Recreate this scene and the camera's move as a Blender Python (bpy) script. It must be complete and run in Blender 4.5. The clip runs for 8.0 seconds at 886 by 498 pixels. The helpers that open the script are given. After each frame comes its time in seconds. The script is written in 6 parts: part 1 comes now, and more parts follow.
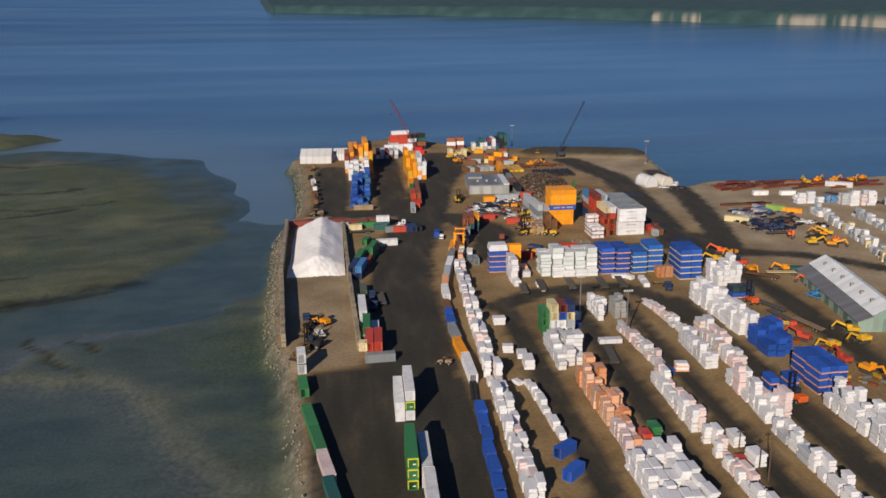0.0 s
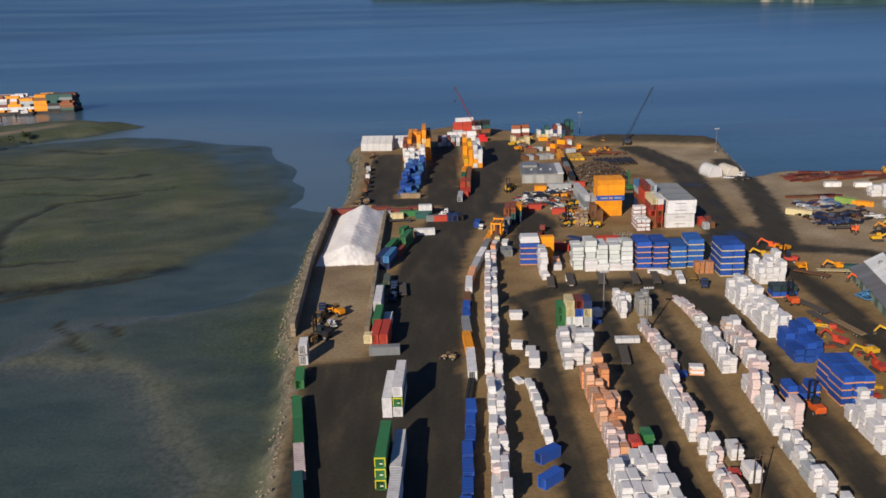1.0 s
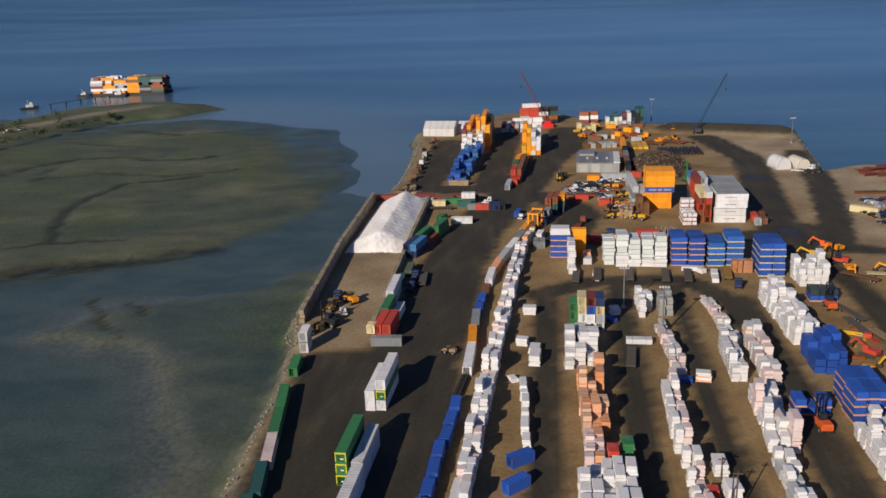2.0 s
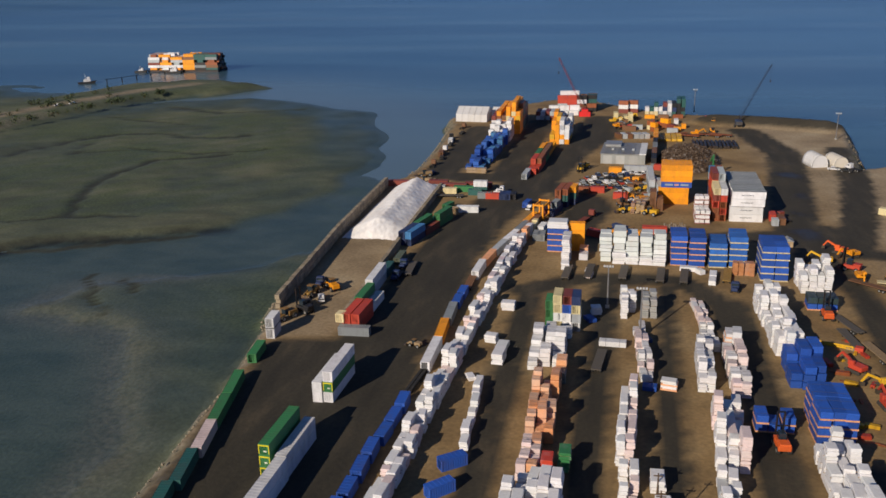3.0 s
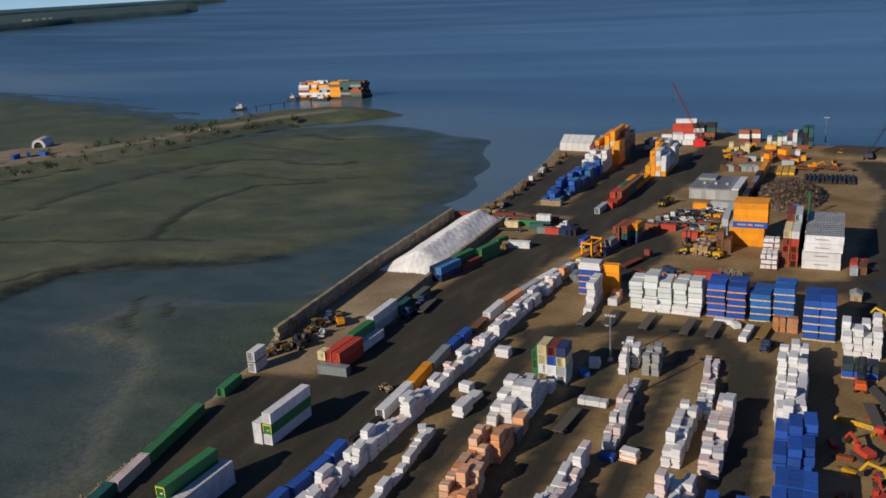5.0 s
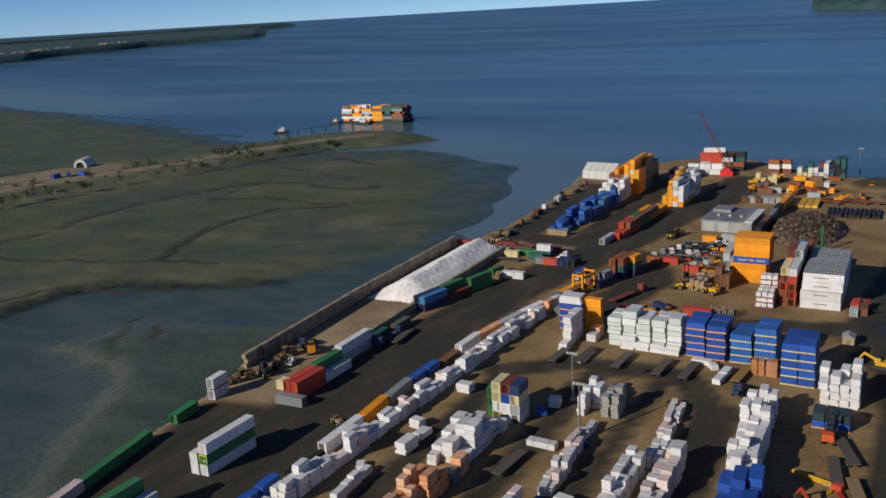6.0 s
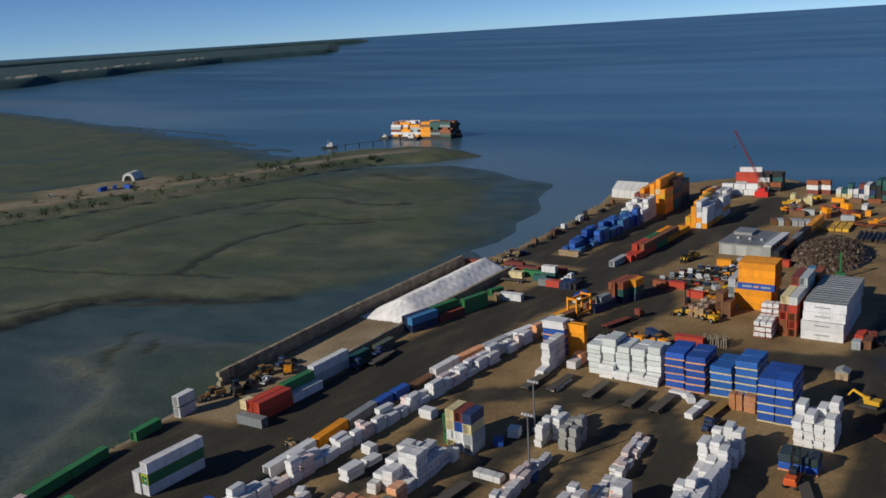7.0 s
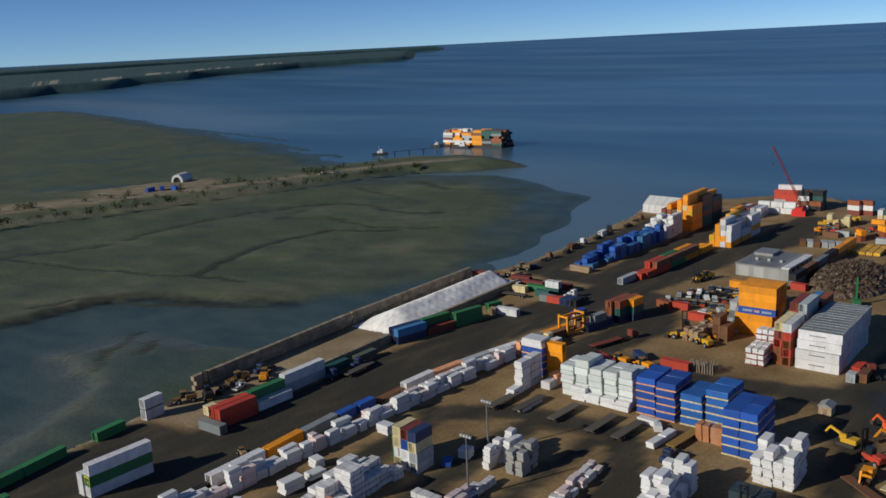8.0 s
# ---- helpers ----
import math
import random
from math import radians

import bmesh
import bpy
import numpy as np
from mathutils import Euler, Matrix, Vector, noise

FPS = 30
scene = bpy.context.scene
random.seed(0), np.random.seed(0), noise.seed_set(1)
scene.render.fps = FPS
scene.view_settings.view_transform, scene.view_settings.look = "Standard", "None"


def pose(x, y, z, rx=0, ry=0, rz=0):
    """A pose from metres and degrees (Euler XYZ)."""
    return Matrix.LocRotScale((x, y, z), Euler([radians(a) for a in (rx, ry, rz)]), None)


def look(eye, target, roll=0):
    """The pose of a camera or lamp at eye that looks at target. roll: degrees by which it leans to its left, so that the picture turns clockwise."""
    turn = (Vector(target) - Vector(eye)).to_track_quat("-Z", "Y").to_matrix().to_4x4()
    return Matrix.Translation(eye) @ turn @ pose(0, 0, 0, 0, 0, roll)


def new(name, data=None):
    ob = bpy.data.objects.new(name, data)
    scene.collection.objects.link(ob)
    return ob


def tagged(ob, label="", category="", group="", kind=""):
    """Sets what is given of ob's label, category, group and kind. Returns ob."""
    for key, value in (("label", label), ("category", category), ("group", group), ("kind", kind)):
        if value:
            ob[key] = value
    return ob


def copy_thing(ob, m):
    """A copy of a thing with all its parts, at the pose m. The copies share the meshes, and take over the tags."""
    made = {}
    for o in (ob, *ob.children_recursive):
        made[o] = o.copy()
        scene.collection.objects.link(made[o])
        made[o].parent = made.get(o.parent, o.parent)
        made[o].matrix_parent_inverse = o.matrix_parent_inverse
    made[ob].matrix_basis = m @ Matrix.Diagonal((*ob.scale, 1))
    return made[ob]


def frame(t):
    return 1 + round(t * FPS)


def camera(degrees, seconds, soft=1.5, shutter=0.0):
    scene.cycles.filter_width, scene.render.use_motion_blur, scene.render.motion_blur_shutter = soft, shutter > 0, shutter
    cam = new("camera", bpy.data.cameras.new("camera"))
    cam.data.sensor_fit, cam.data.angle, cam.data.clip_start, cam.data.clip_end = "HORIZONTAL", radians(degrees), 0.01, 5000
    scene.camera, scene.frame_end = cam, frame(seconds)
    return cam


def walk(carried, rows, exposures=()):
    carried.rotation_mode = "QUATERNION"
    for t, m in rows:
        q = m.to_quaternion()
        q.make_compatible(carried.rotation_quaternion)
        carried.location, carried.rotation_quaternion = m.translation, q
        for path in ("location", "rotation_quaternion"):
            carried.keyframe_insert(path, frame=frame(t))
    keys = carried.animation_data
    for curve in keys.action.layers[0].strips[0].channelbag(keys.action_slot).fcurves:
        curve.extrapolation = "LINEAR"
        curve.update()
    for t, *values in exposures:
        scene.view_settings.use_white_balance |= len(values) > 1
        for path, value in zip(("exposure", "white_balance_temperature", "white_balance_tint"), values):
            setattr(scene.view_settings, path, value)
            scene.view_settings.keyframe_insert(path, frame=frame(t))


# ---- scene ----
cam = camera(53.40, 8.0, soft=1.6)
# seconds, x, y, z of the eye, yaw, pitch, roll
ROWS = [
    (0.0, 0.00, 0.00, 105.99, -7.330, -16.394, 0.541),
    (0.5, 14.43, 2.50, 105.25, -4.313, -16.675, 1.096),
    (1.0, 29.00, 5.43, 104.93, -0.585, -17.150, 1.603),
    (1.5, 43.32, 8.88, 104.60, 3.184, -17.468, 2.135),
    (3.0, 84.55, 24.96, 103.02, 11.634, -18.865, 1.440),
    (3.5, 97.71, 31.42, 102.71, 14.289, -18.681, 1.687),
    (4.0, 110.17, 38.75, 102.18, 17.624, -18.615, 2.495),
    (5.5, 146.00, 63.29, 100.81, 26.455, -15.884, 3.294),
    (6.0, 157.25, 72.30, 100.25, 28.429, -15.095, 3.235),
    (6.5, 168.44, 81.94, 99.70, 30.693, -14.183, 3.161),
    (7.0, 179.44, 92.18, 99.10, 33.356, -13.860, 3.511),
    (7.5, 189.86, 102.76, 98.39, 36.182, -13.061, 3.130),
    (8.0, 200.36, 113.42, 97.88, 38.598, -13.091, 2.861),
]
walk(cam, [(t, pose(x, y, z, 90 + pitch, roll, yaw)) for t, x, y, z, yaw, pitch, roll in ROWS],
     [(0.0, 0.07, 6650, 12), (1.5, 0.05, 6650, 12), (3.5, 0.0, 6700, 11), (5.5, -0.12, 6450, 9), (8.0, -0.22, 6200, 5)])

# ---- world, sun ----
# mean camera position, from which the far sea and coast are shaped
MEAN_EYE = Vector((110.0, 55.0, 101.0))
SUN_AZ, SUN_EL = radians(207.0), radians(24.5)
world = bpy.data.worlds.new("sky")
scene.world = world
world.use_nodes = True
wn = world.node_tree.nodes
sky = wn.new("ShaderNodeTexSky")
sky.sky_type = 'NISHITA'
sky.sun_disc = False
sky.sun_elevation, sky.sun_rotation = SUN_EL, SUN_AZ
sky.altitude, sky.air_density, sky.dust_density, sky.ozone_density = 1500, 0.48, 0.0, 5.5
wn["Background"].inputs["Strength"].default_value = 0.096
world.node_tree.links.new(sky.outputs["Color"], wn["Background"].inputs["Color"])
sun = new("sun", bpy.data.lights.new("sun", 'SUN'))
sun.data.energy, sun.data.angle, sun.data.color = 4.2, radians(0.55), (1.0, 0.905, 0.75)
to_sun = Vector((math.sin(SUN_AZ) * math.cos(SUN_EL), math.cos(SUN_AZ) * math.cos(SUN_EL), math.sin(SUN_EL)))
sun.matrix_world = look(to_sun * 100, (0, 0, 0))


# ---- materials ----
def node_mat(name, rough=0.7, metal=0.0):
    m = bpy.data.materials.new(name)
    m.use_nodes = True
    p = m.node_tree.nodes["Principled BSDF"]
    p.inputs["Roughness"].default_value, p.inputs["Metallic"].default_value = rough, metal
    return m, m.node_tree.nodes, m.node_tree.links, p


def world_noise(nodes, links, scale, detail=4.0, stretch=None):
    geo = nodes.new("ShaderNodeNewGeometry")
    out = geo.outputs["Position"]
    if stretch:
        mp = nodes.new("ShaderNodeMapping")
        mp.inputs["Scale"].default_value = stretch
        links.new(out, mp.inputs["Vector"])
        out = mp.outputs["Vector"]
    n = nodes.new("ShaderNodeTexNoise")
    n.inputs["Scale"].default_value, n.inputs["Detail"].default_value = scale, detail
    links.new(out, n.inputs["Vector"])
    return n.outputs["Fac"]


def ramp(nodes, links, fac, stops):
    r = nodes.new("ShaderNodeValToRGB")
    els = r.color_ramp.elements
    while len(els) < len(stops):
        els.new(0.5)
    for e, (at, c) in zip(els, stops):
        e.position, e.color = at, (*c, 1) if len(c) == 3 else c
    links.new(fac, r.inputs["Fac"])
    return r.outputs["Color"]


def mix(nodes, links, fac, a, b, mode='MIX'):
    m = nodes.new("ShaderNodeMix")
    m.data_type, m.blend_type = 'RGBA', mode
    for value, sock in ((fac, m.inputs[0]), (a, m.inputs[6]), (b, m.inputs[7])):
        if isinstance(value, (int, float)):
            sock.default_value = value
        elif isinstance(value, tuple):
            sock.default_value = (*value, 1)
        else:
            links.new(value, sock)
    return m.outputs[2]


def bump(nodes, links, p, height, strength, distance):
    b = nodes.new("ShaderNodeBump")
    b.inputs["Strength"].default_value, b.inputs["Distance"].default_value = strength, distance
    links.new(height, b.inputs["Height"])
    links.new(b.outputs["Normal"], p.inputs["Normal"])


def tinted(name, rough, grime=(0.09, 0.06, 0.04), amount=0.35, scale=0.9, metal=0.0, relief=0.0, fine=7.0, joined=False, low=0.8):
    """A surface whose base colour is the object's own colour (or, joined, its pieces' own), with grime at two scales."""
    m, n, l, p = node_mat(name, rough, metal)
    info = n.new("ShaderNodeObjectInfo")
    own_colour = info.outputs["Color"]
    if joined:
        at = n.new("ShaderNodeAttribute")
        at.attribute_name = "tint"
        own_colour = at.outputs["Color"]
    big = world_noise(n, l, scale, 5.0, (1, 1, 0.45))
    small = world_noise(n, l, fine, 3.0)
    k = ramp(n, l, big, [(0.45, (0, 0, 0)), (0.75, (amount, amount, amount))])
    col = mix(n, l, k, own_colour, grime)
    s = ramp(n, l, small, [(0.3, (low, low, low)), (0.7, (1.04, 1.04, 1.04))])
    col = mix(n, l, 1.0, col, s, 'MULTIPLY')
    own = n.new("ShaderNodeMapRange")
    l.new(info.outputs["Random"], own.inputs[0])
    own.inputs[3].default_value, own.inputs[4].default_value = 0.84, 1.06
    grey = n.new("ShaderNodeCombineColor")
    for s_ in grey.inputs:
        l.new(own.outputs[0], s_)
    col = mix(n, l, 1.0, col, grey.outputs[0], 'MULTIPLY')
    l.new(col, p.inputs["Base Color"])
    if relief:
        bump(n, l, p, small, 0.5, relief)
    return m


PAINT = tinted("weathered_paint", 0.55, amount=0.28, scale=0.5, fine=3.0, low=0.9)
WRAP = tinted("plastic_wrap", 0.42, (0.55, 0.5, 0.48), 0.35, 0.35, relief=0.08, fine=2.2, low=0.9)
WRAP_JOINED = tinted("plastic_wrap_rest", 0.42, (0.55, 0.5, 0.48), 0.35, 0.35, relief=0.08, fine=2.2, joined=True, low=0.9)
PAINT_JOINED = tinted("weathered_paint_rest", 0.55, amount=0.28, scale=0.5, fine=3.0, joined=True, low=0.9)
TARP = tinted("woven_tarp", 0.5, (0.03, 0.06, 0.25), 0.35, 0.5, relief=0.06, fine=2.5)
TIMBER = tinted("sawn_timber", 0.8, (0.12, 0.07, 0.03), 0.5, 1.5, relief=0.02)
STEEL = tinted("dark_steel", 0.5, (0.12, 0.05, 0.02), 0.5, 0.8, metal=0.3)
RUBBER = tinted("rubber", 0.85, (0.06, 0.05, 0.04), 0.5)
CONCRETE = tinted("concrete", 0.9, (0.14, 0.11, 0.08), 0.7, 0.4, relief=0.05)
FABRIC = tinted("stretched_fabric", 0.6, (0.5, 0.47, 0.4), 0.4, 0.15)
WHITE_ROOF = tinted("white_roof_sheet", 0.38, (0.5, 0.48, 0.45), 0.25, 0.2, low=0.95)
SHEET = tinted("ribbed_sheet_metal", 0.45, (0.2, 0.15, 0.1), 0.4, 0.25)

GLASS, n_, l_, p_ = node_mat("dark_glazing", 0.08)
p_.inputs["Base Color"].default_value = (0.02, 0.03, 0.04, 1)

SALT, n_, l_, p_ = node_mat("road_salt", 0.8)
a_ = world_noise(n_, l_, 0.12, 6.0)
l_.new(ramp(n_, l_, a_, [(0.35, (0.86, 0.80, 0.76)), (0.6, (0.92, 0.89, 0.87)), (0.8, (0.74, 0.63, 0.56))]), p_.inputs["Base Color"])
bump(n_, l_, p_, world_noise(n_, l_, 0.6, 6.0), 0.35, 0.4)

SCRAP, n_, l_, p_ = node_mat("scrap_metal", 0.6, 0.2)
a_ = world_noise(n_, l_, 0.9, 5.0)
l_.new(ramp(n_, l_, a_, [(0.3, (0.025, 0.017, 0.012)), (0.5, (0.10, 0.06, 0.035)), (0.63, (0.18, 0.14, 0.11)), (0.76, (0.42, 0.4, 0.38))]), p_.inputs["Base Color"])

FOLIAGE, n_, l_, p_ = node_mat("shrub_leaves", 0.8)
a_ = world_noise(n_, l_, 0.5, 4.0)
l_.new(ramp(n_, l_, a_, [(0.3, (0.015, 0.03, 0.008)), (0.7, (0.06, 0.085, 0.025))]), p_.inputs["Base Color"])

FOREST, n_, l_, p_ = node_mat("hazed_forest", 0.9)
a_ = world_noise(n_, l_, 0.02, 8.0)
at_ = n_.new("ShaderNodeAttribute")
at_.attribute_name = "bare"
# the blue of distance haze is mixed into the tree colours
hazed_trees_ = ramp(n_, l_, a_, [(0.35, (0.016, 0.05, 0.056)), (0.65, (0.034, 0.08, 0.082))])
l_.new(mix(n_, l_, at_.outputs["Fac"], hazed_trees_, (0.30, 0.27, 0.22)), p_.inputs["Base Color"])

# ground: mask attributes drive asphalt-dark tracks, mud, algae, wetness and painted ledge shade
GROUND, n_, l_, p_ = node_mat("yard_ground", 0.9)


def attr(name):
    a = n_.new("ShaderNodeAttribute")
    a.attribute_name = name
    return a.outputs["Fac"]


g1 = world_noise(n_, l_, 0.055, 8.0)
g2 = world_noise(n_, l_, 0.9, 6.0)
g3 = world_noise(n_, l_, 0.16, 8.0, (1.0, 0.25, 1.0))
sand = ramp(n_, l_, g1, [(0.3, (0.165, 0.102, 0.043)), (0.5, (0.262, 0.168, 0.072)), (0.7, (0.335, 0.228, 0.108))])
dark = ramp(n_, l_, g3, [(0.3, (0.024, 0.020, 0.013)), (0.55, (0.04, 0.033, 0.021)), (0.78, (0.085, 0.064, 0.038))])
pale_sand = ramp(n_, l_, g1, [(0.3, (0.26, 0.19, 0.115)), (0.55, (0.37, 0.28, 0.175)), (0.75, (0.45, 0.36, 0.24))])
col = mix(n_, l_, attr("pale"), sand, pale_sand)
col = mix(n_, l_, attr("track"), col, dark)
mud_a = world_noise(n_, l_, 0.018, 9.0, (0.85, 1.2, 1.0))
mud_b = world_noise(n_, l_, 0.07, 7.0, (0.75, 1.25, 1.0))
mud_c = ramp(n_, l_, mud_a, [(0.34, (0.05, 0.064, 0.046)), (0.5, (0.084, 0.096, 0.06)), (0.66, (0.126, 0.128, 0.078))])
mud_c = mix(n_, l_, 1.0, mud_c, ramp(n_, l_, mud_b, [(0.35, (0.7, 0.72, 0.72)), (0.62, (1.2, 1.18, 1.12))]), "MULTIPLY")
col = mix(n_, l_, attr("mud"), col, mud_c)
silt_c = ramp(n_, l_, mud_b, [(0.35, (0.042, 0.068, 0.057)), (0.65, (0.07, 0.098, 0.082))])
wet_f = n_.new("ShaderNodeMath")
wet_f.operation = 'MULTIPLY'
l_.new(attr("wet"), wet_f.inputs[0])
l_.new(attr("mud"), wet_f.inputs[1])
col = mix(n_, l_, wet_f.outputs[0], col, silt_c)
alg_c = ramp(n_, l_, g2, [(0.35, (0.042, 0.064, 0.022)), (0.7, (0.098, 0.125, 0.05))])
col = mix(n_, l_, attr("algae"), col, alg_c)
rock_c = ramp(n_, l_, world_noise(n_, l_, 0.5, 6.0), [(0.3, (0.11, 0.09, 0.065)), (0.7, (0.38, 0.32, 0.25))])
col = mix(n_, l_, attr("bank"), col, rock_c)
# darkens creeks and mound, and paints the shade on the mud ledge
col = mix(n_, l_, attr("shade_and_soil"), col, (0.016, 0.016, 0.012))
fine_ = ramp(n_, l_, g2, [(0.3, (0.78, 0.78, 0.78)), (0.7, (1.15, 1.15, 1.15))])
col = mix(n_, l_, 1.0, col, fine_, 'MULTIPLY')
l_.new(col, p_.inputs["Base Color"])
rr_ = n_.new("ShaderNodeMapRange")
l_.new(attr("wet"), rr_.inputs[0])
rr_.inputs[3].default_value, rr_.inputs[4].default_value = 0.92, 0.42
l_.new(rr_.outputs[0], p_.inputs["Roughness"])
bump(n_, l_, p_, g2, 0.5, 0.25)

WATER, n_, l_, p_ = node_mat("silty_water", 0.27)
p_.inputs["Specular IOR Level"].default_value = 0.45
p_.inputs["IOR"].default_value = 1.33
w1 = world_noise(n_, l_, 0.004, 6.0, (0.5, 2.2, 1.0))
sea_c = ramp(n_, l_, w1, [(0.3, (0.028, 0.077, 0.122)), (0.5, (0.05, 0.114, 0.162)), (0.7, (0.082, 0.148, 0.188))])
lanes_ = world_noise(n_, l_, 0.0022, 3.0, (0.25, 3.0, 1.0))
sea_c = mix(n_, l_, 1.0, sea_c, ramp(n_, l_, lanes_, [(0.40, (0.72, 0.76, 0.80)), (0.50, (1.0, 1.0, 1.0)), (0.66, (1.12, 1.1, 1.08))]), 'MULTIPLY')
l_.new(mix(n_, l_, attr("silt"), sea_c, (0.13, 0.18, 0.195)), p_.inputs["Base Color"])
bump(n_, l_, p_, world_noise(n_, l_, 0.9, 3.0, (1, 0.6, 1)), 0.3, 0.15)


# ---- building helpers ----
def obj(name, bm, material, parent=None, color=None, label="", smooth=False):
    me = bm
    if isinstance(bm, bmesh.types.BMesh):
        me = bpy.data.meshes.new(name)
        if smooth:
            for f in bm.faces:
                f.smooth = True
        bm.to_mesh(me)
        bm.free()
        me.materials.append(material)
    ob = new(name, me)
    if parent:
        ob.parent = parent
    if color:
        ob.color = (*color, 1)
    if label:
        ob["label"] = label
    return ob


def box(bm, x0, x1, y0, y1, z0, z1, m=None):
    vs = [bm.verts.new((x, y, z)) for z in (z0, z1) for y in (y0, y1) for x in (x0, x1)]
    for q in ((0, 2, 3, 1), (4, 5, 7, 6), (0, 1, 5, 4), (1, 3, 7, 5), (3, 2, 6, 7), (2, 0, 4, 6)):
        bm.faces.new([vs[i] for i in q])
    if m is not None:
        bmesh.ops.transform(bm, matrix=m, verts=vs)
    return vs


def boxes(*rows):
    bm = bmesh.new()
    for r in rows:
        box(bm, *r)
    return bm


def bevelled(x0, x1, y0, y1, z0, z1, w=0.06, seg=1):
    bm = boxes((x0, x1, y0, y1, z0, z1))
    bmesh.ops.bevel(bm, geom=bm.edges[:], offset=w, segments=seg, affect='EDGES')
    return bm


def tube(bm, a, b, r, n=8, r2=None):
    a, b = Vector(a), Vector(b)
    d = b - a
    turn = d.to_track_quat('Z', 'Y').to_matrix().to_4x4()
    res = bmesh.ops.create_cone(bm, cap_ends=True, segments=n, radius1=r, radius2=r if r2 is None else r2, depth=d.length)
    bmesh.ops.transform(bm, matrix=Matrix.Translation((a + b) / 2) @ turn, verts=res["verts"])


def root(name, m, label, category, group="", kind=""):
    e = new(name)
    e.empty_display_size = 0.5
    e.matrix_world = m
    return tagged(e, label, category, group, kind)


def prism(bm, pts, y0, y1):
    """A profile in x and z, drawn out along y."""
    a = [bm.verts.new((x, y0, z)) for x, z in pts]
    b = [bm.verts.new((x, y1, z)) for x, z in pts]
    k = len(pts)
    for i in range(k):
        bm.faces.new((a[i], a[(i + 1) % k], b[(i + 1) % k], b[i]))
    bm.faces.new(a[::-1])
    bm.faces.new(b)
    bmesh.ops.recalc_face_normals(bm, faces=bm.faces[:])


rng = random.Random(7)
WHITE, CREAM, GREY, SILVER = (0.74, 0.73, 0.74), (0.72, 0.60, 0.34), (0.22, 0.24, 0.25), (0.42, 0.45, 0.47)
GREEN, TEAL, BLUE, NAVY = (0.035, 0.18, 0.06), (0.02, 0.10, 0.09), (0.02, 0.09, 0.42), (0.02, 0.04, 0.12)
ORANGE, RED, MAROON, BROWN = (0.92, 0.34, 0.006), (0.55, 0.06, 0.03), (0.22, 0.045, 0.03), (0.20, 0.09, 0.04)
YELLOW, BLACK, TAN, PINK = (0.75, 0.42, 0.02), (0.015, 0.015, 0.017), (0.35, 0.24, 0.13), (0.75, 0.60, 0.58)
RUST, SKYB, PEACH = (0.30, 0.085, 0.03), (0.06, 0.22, 0.45), (0.80, 0.38, 0.19)


def near(c, k=0.12):
    lift = 1 + rng.uniform(-k, k)
    return tuple(max(0.0, min(1.0, v * lift * (1 + rng.uniform(-0.015, 0.015)))) for v in c)


# ---- ground and water ----
def inside_distance(X, Y, poly):
    """Signed distance to a closed outline, positive inside."""
    d = np.full(X.shape, 1e9)
    odd = np.zeros(X.shape, bool)
    for (x0, y0), (x1, y1) in zip(poly, poly[1:] + poly[:1]):
        ex, ey = x1 - x0, y1 - y0
        t = np.clip(((X - x0) * ex + (Y - y0) * ey) / (ex * ex + ey * ey + 1e-9), 0, 1)
        d = np.minimum(d, np.hypot(X - x0 - t * ex, Y - y0 - t * ey))
        cross = (y0 > Y) != (y1 > Y)
        odd ^= cross & (X < ex * (Y - y0) / (ey + 1e-12) + x0)
    return np.where(odd, d, -d)


def line_distance(X, Y, line):
    d = np.full(X.shape, 1e9)
    for (x0, y0), (x1, y1) in zip(line, line[1:]):
        ex, ey = x1 - x0, y1 - y0
        t = np.clip(((X - x0) * ex + (Y - y0) * ey) / (ex * ex + ey * ey), 0, 1)
        d = np.minimum(d, np.hypot(X - x0 - t * ex, Y - y0 - t * ey))
    return d


def wobble(X, Y, scale, seed):
    """Smooth cheap noise from summed waves, about -1 to 1."""
    r = np.random.RandomState(seed)
    out = np.zeros(X.shape)
    for k in range(14):
        a, f, ph = r.uniform(0, 6.28), scale * 1.9 ** r.uniform(0, 4), r.uniform(0, 6.28)
        out += np.sin((X * math.cos(a) + Y * math.sin(a)) * f + ph) / (1 + 0.6 * k ** 0.5)
    return out / 4.0


YARD = [(-8, -600), (-8, 120), (-10, 172), (-12, 215), (-16, 247), (-20, 262), (-23, 330), (-24, 397), (-15, 440), (-16, 494),
        (-20, 552), (-25, 575), (-18, 601), (5, 619), (40, 655), (63, 643), (100, 606), (150, 588), (206, 562), (194, 474),
        (188, 455), (217, 472), (258, 464), (330, 468), (800, 490), (800, -600)]
LOBE = [(-700, 60), (-420, 420), (-330, 630), (-215, 700), (-161, 671), (-95, 637), (-58, 545), (-46, 474), (-52, 418), (-60, 378),
        (-80, 357), (-105, 345), (-127, 334), (-148, 328), (-158, 317), (-163, 306), (-164, 278), (-180, 235), (-250, 150), (-420, 60)]
LEDGE = [(-180, 235), (-164, 278), (-163, 306), (-158, 317), (-148, 328), (-127, 334), (-105, 345)]
NEAR_MUD = [(-20, 350), (-39, 331), (-53, 308), (-90, 292), (-103, 286), (-108, 262), (-68, 249), (-51, 223), (-39, 200), (-32, 186), (-24, 120),
            (-24, -100), (0, -100), (0, 350)]
SPIT = [(-900, -700), (-600, -60), (-392, 378), (-366, 446), (-339, 524), (-312, 618), (-291, 678), (-244, 708), (-222, 744), (-285, 776), (-350, 744), (-370, 692), (-402, 612), (-450, 544), (-470, 499),
        (-520, 430), (-800, 40), (-1200, -600)]
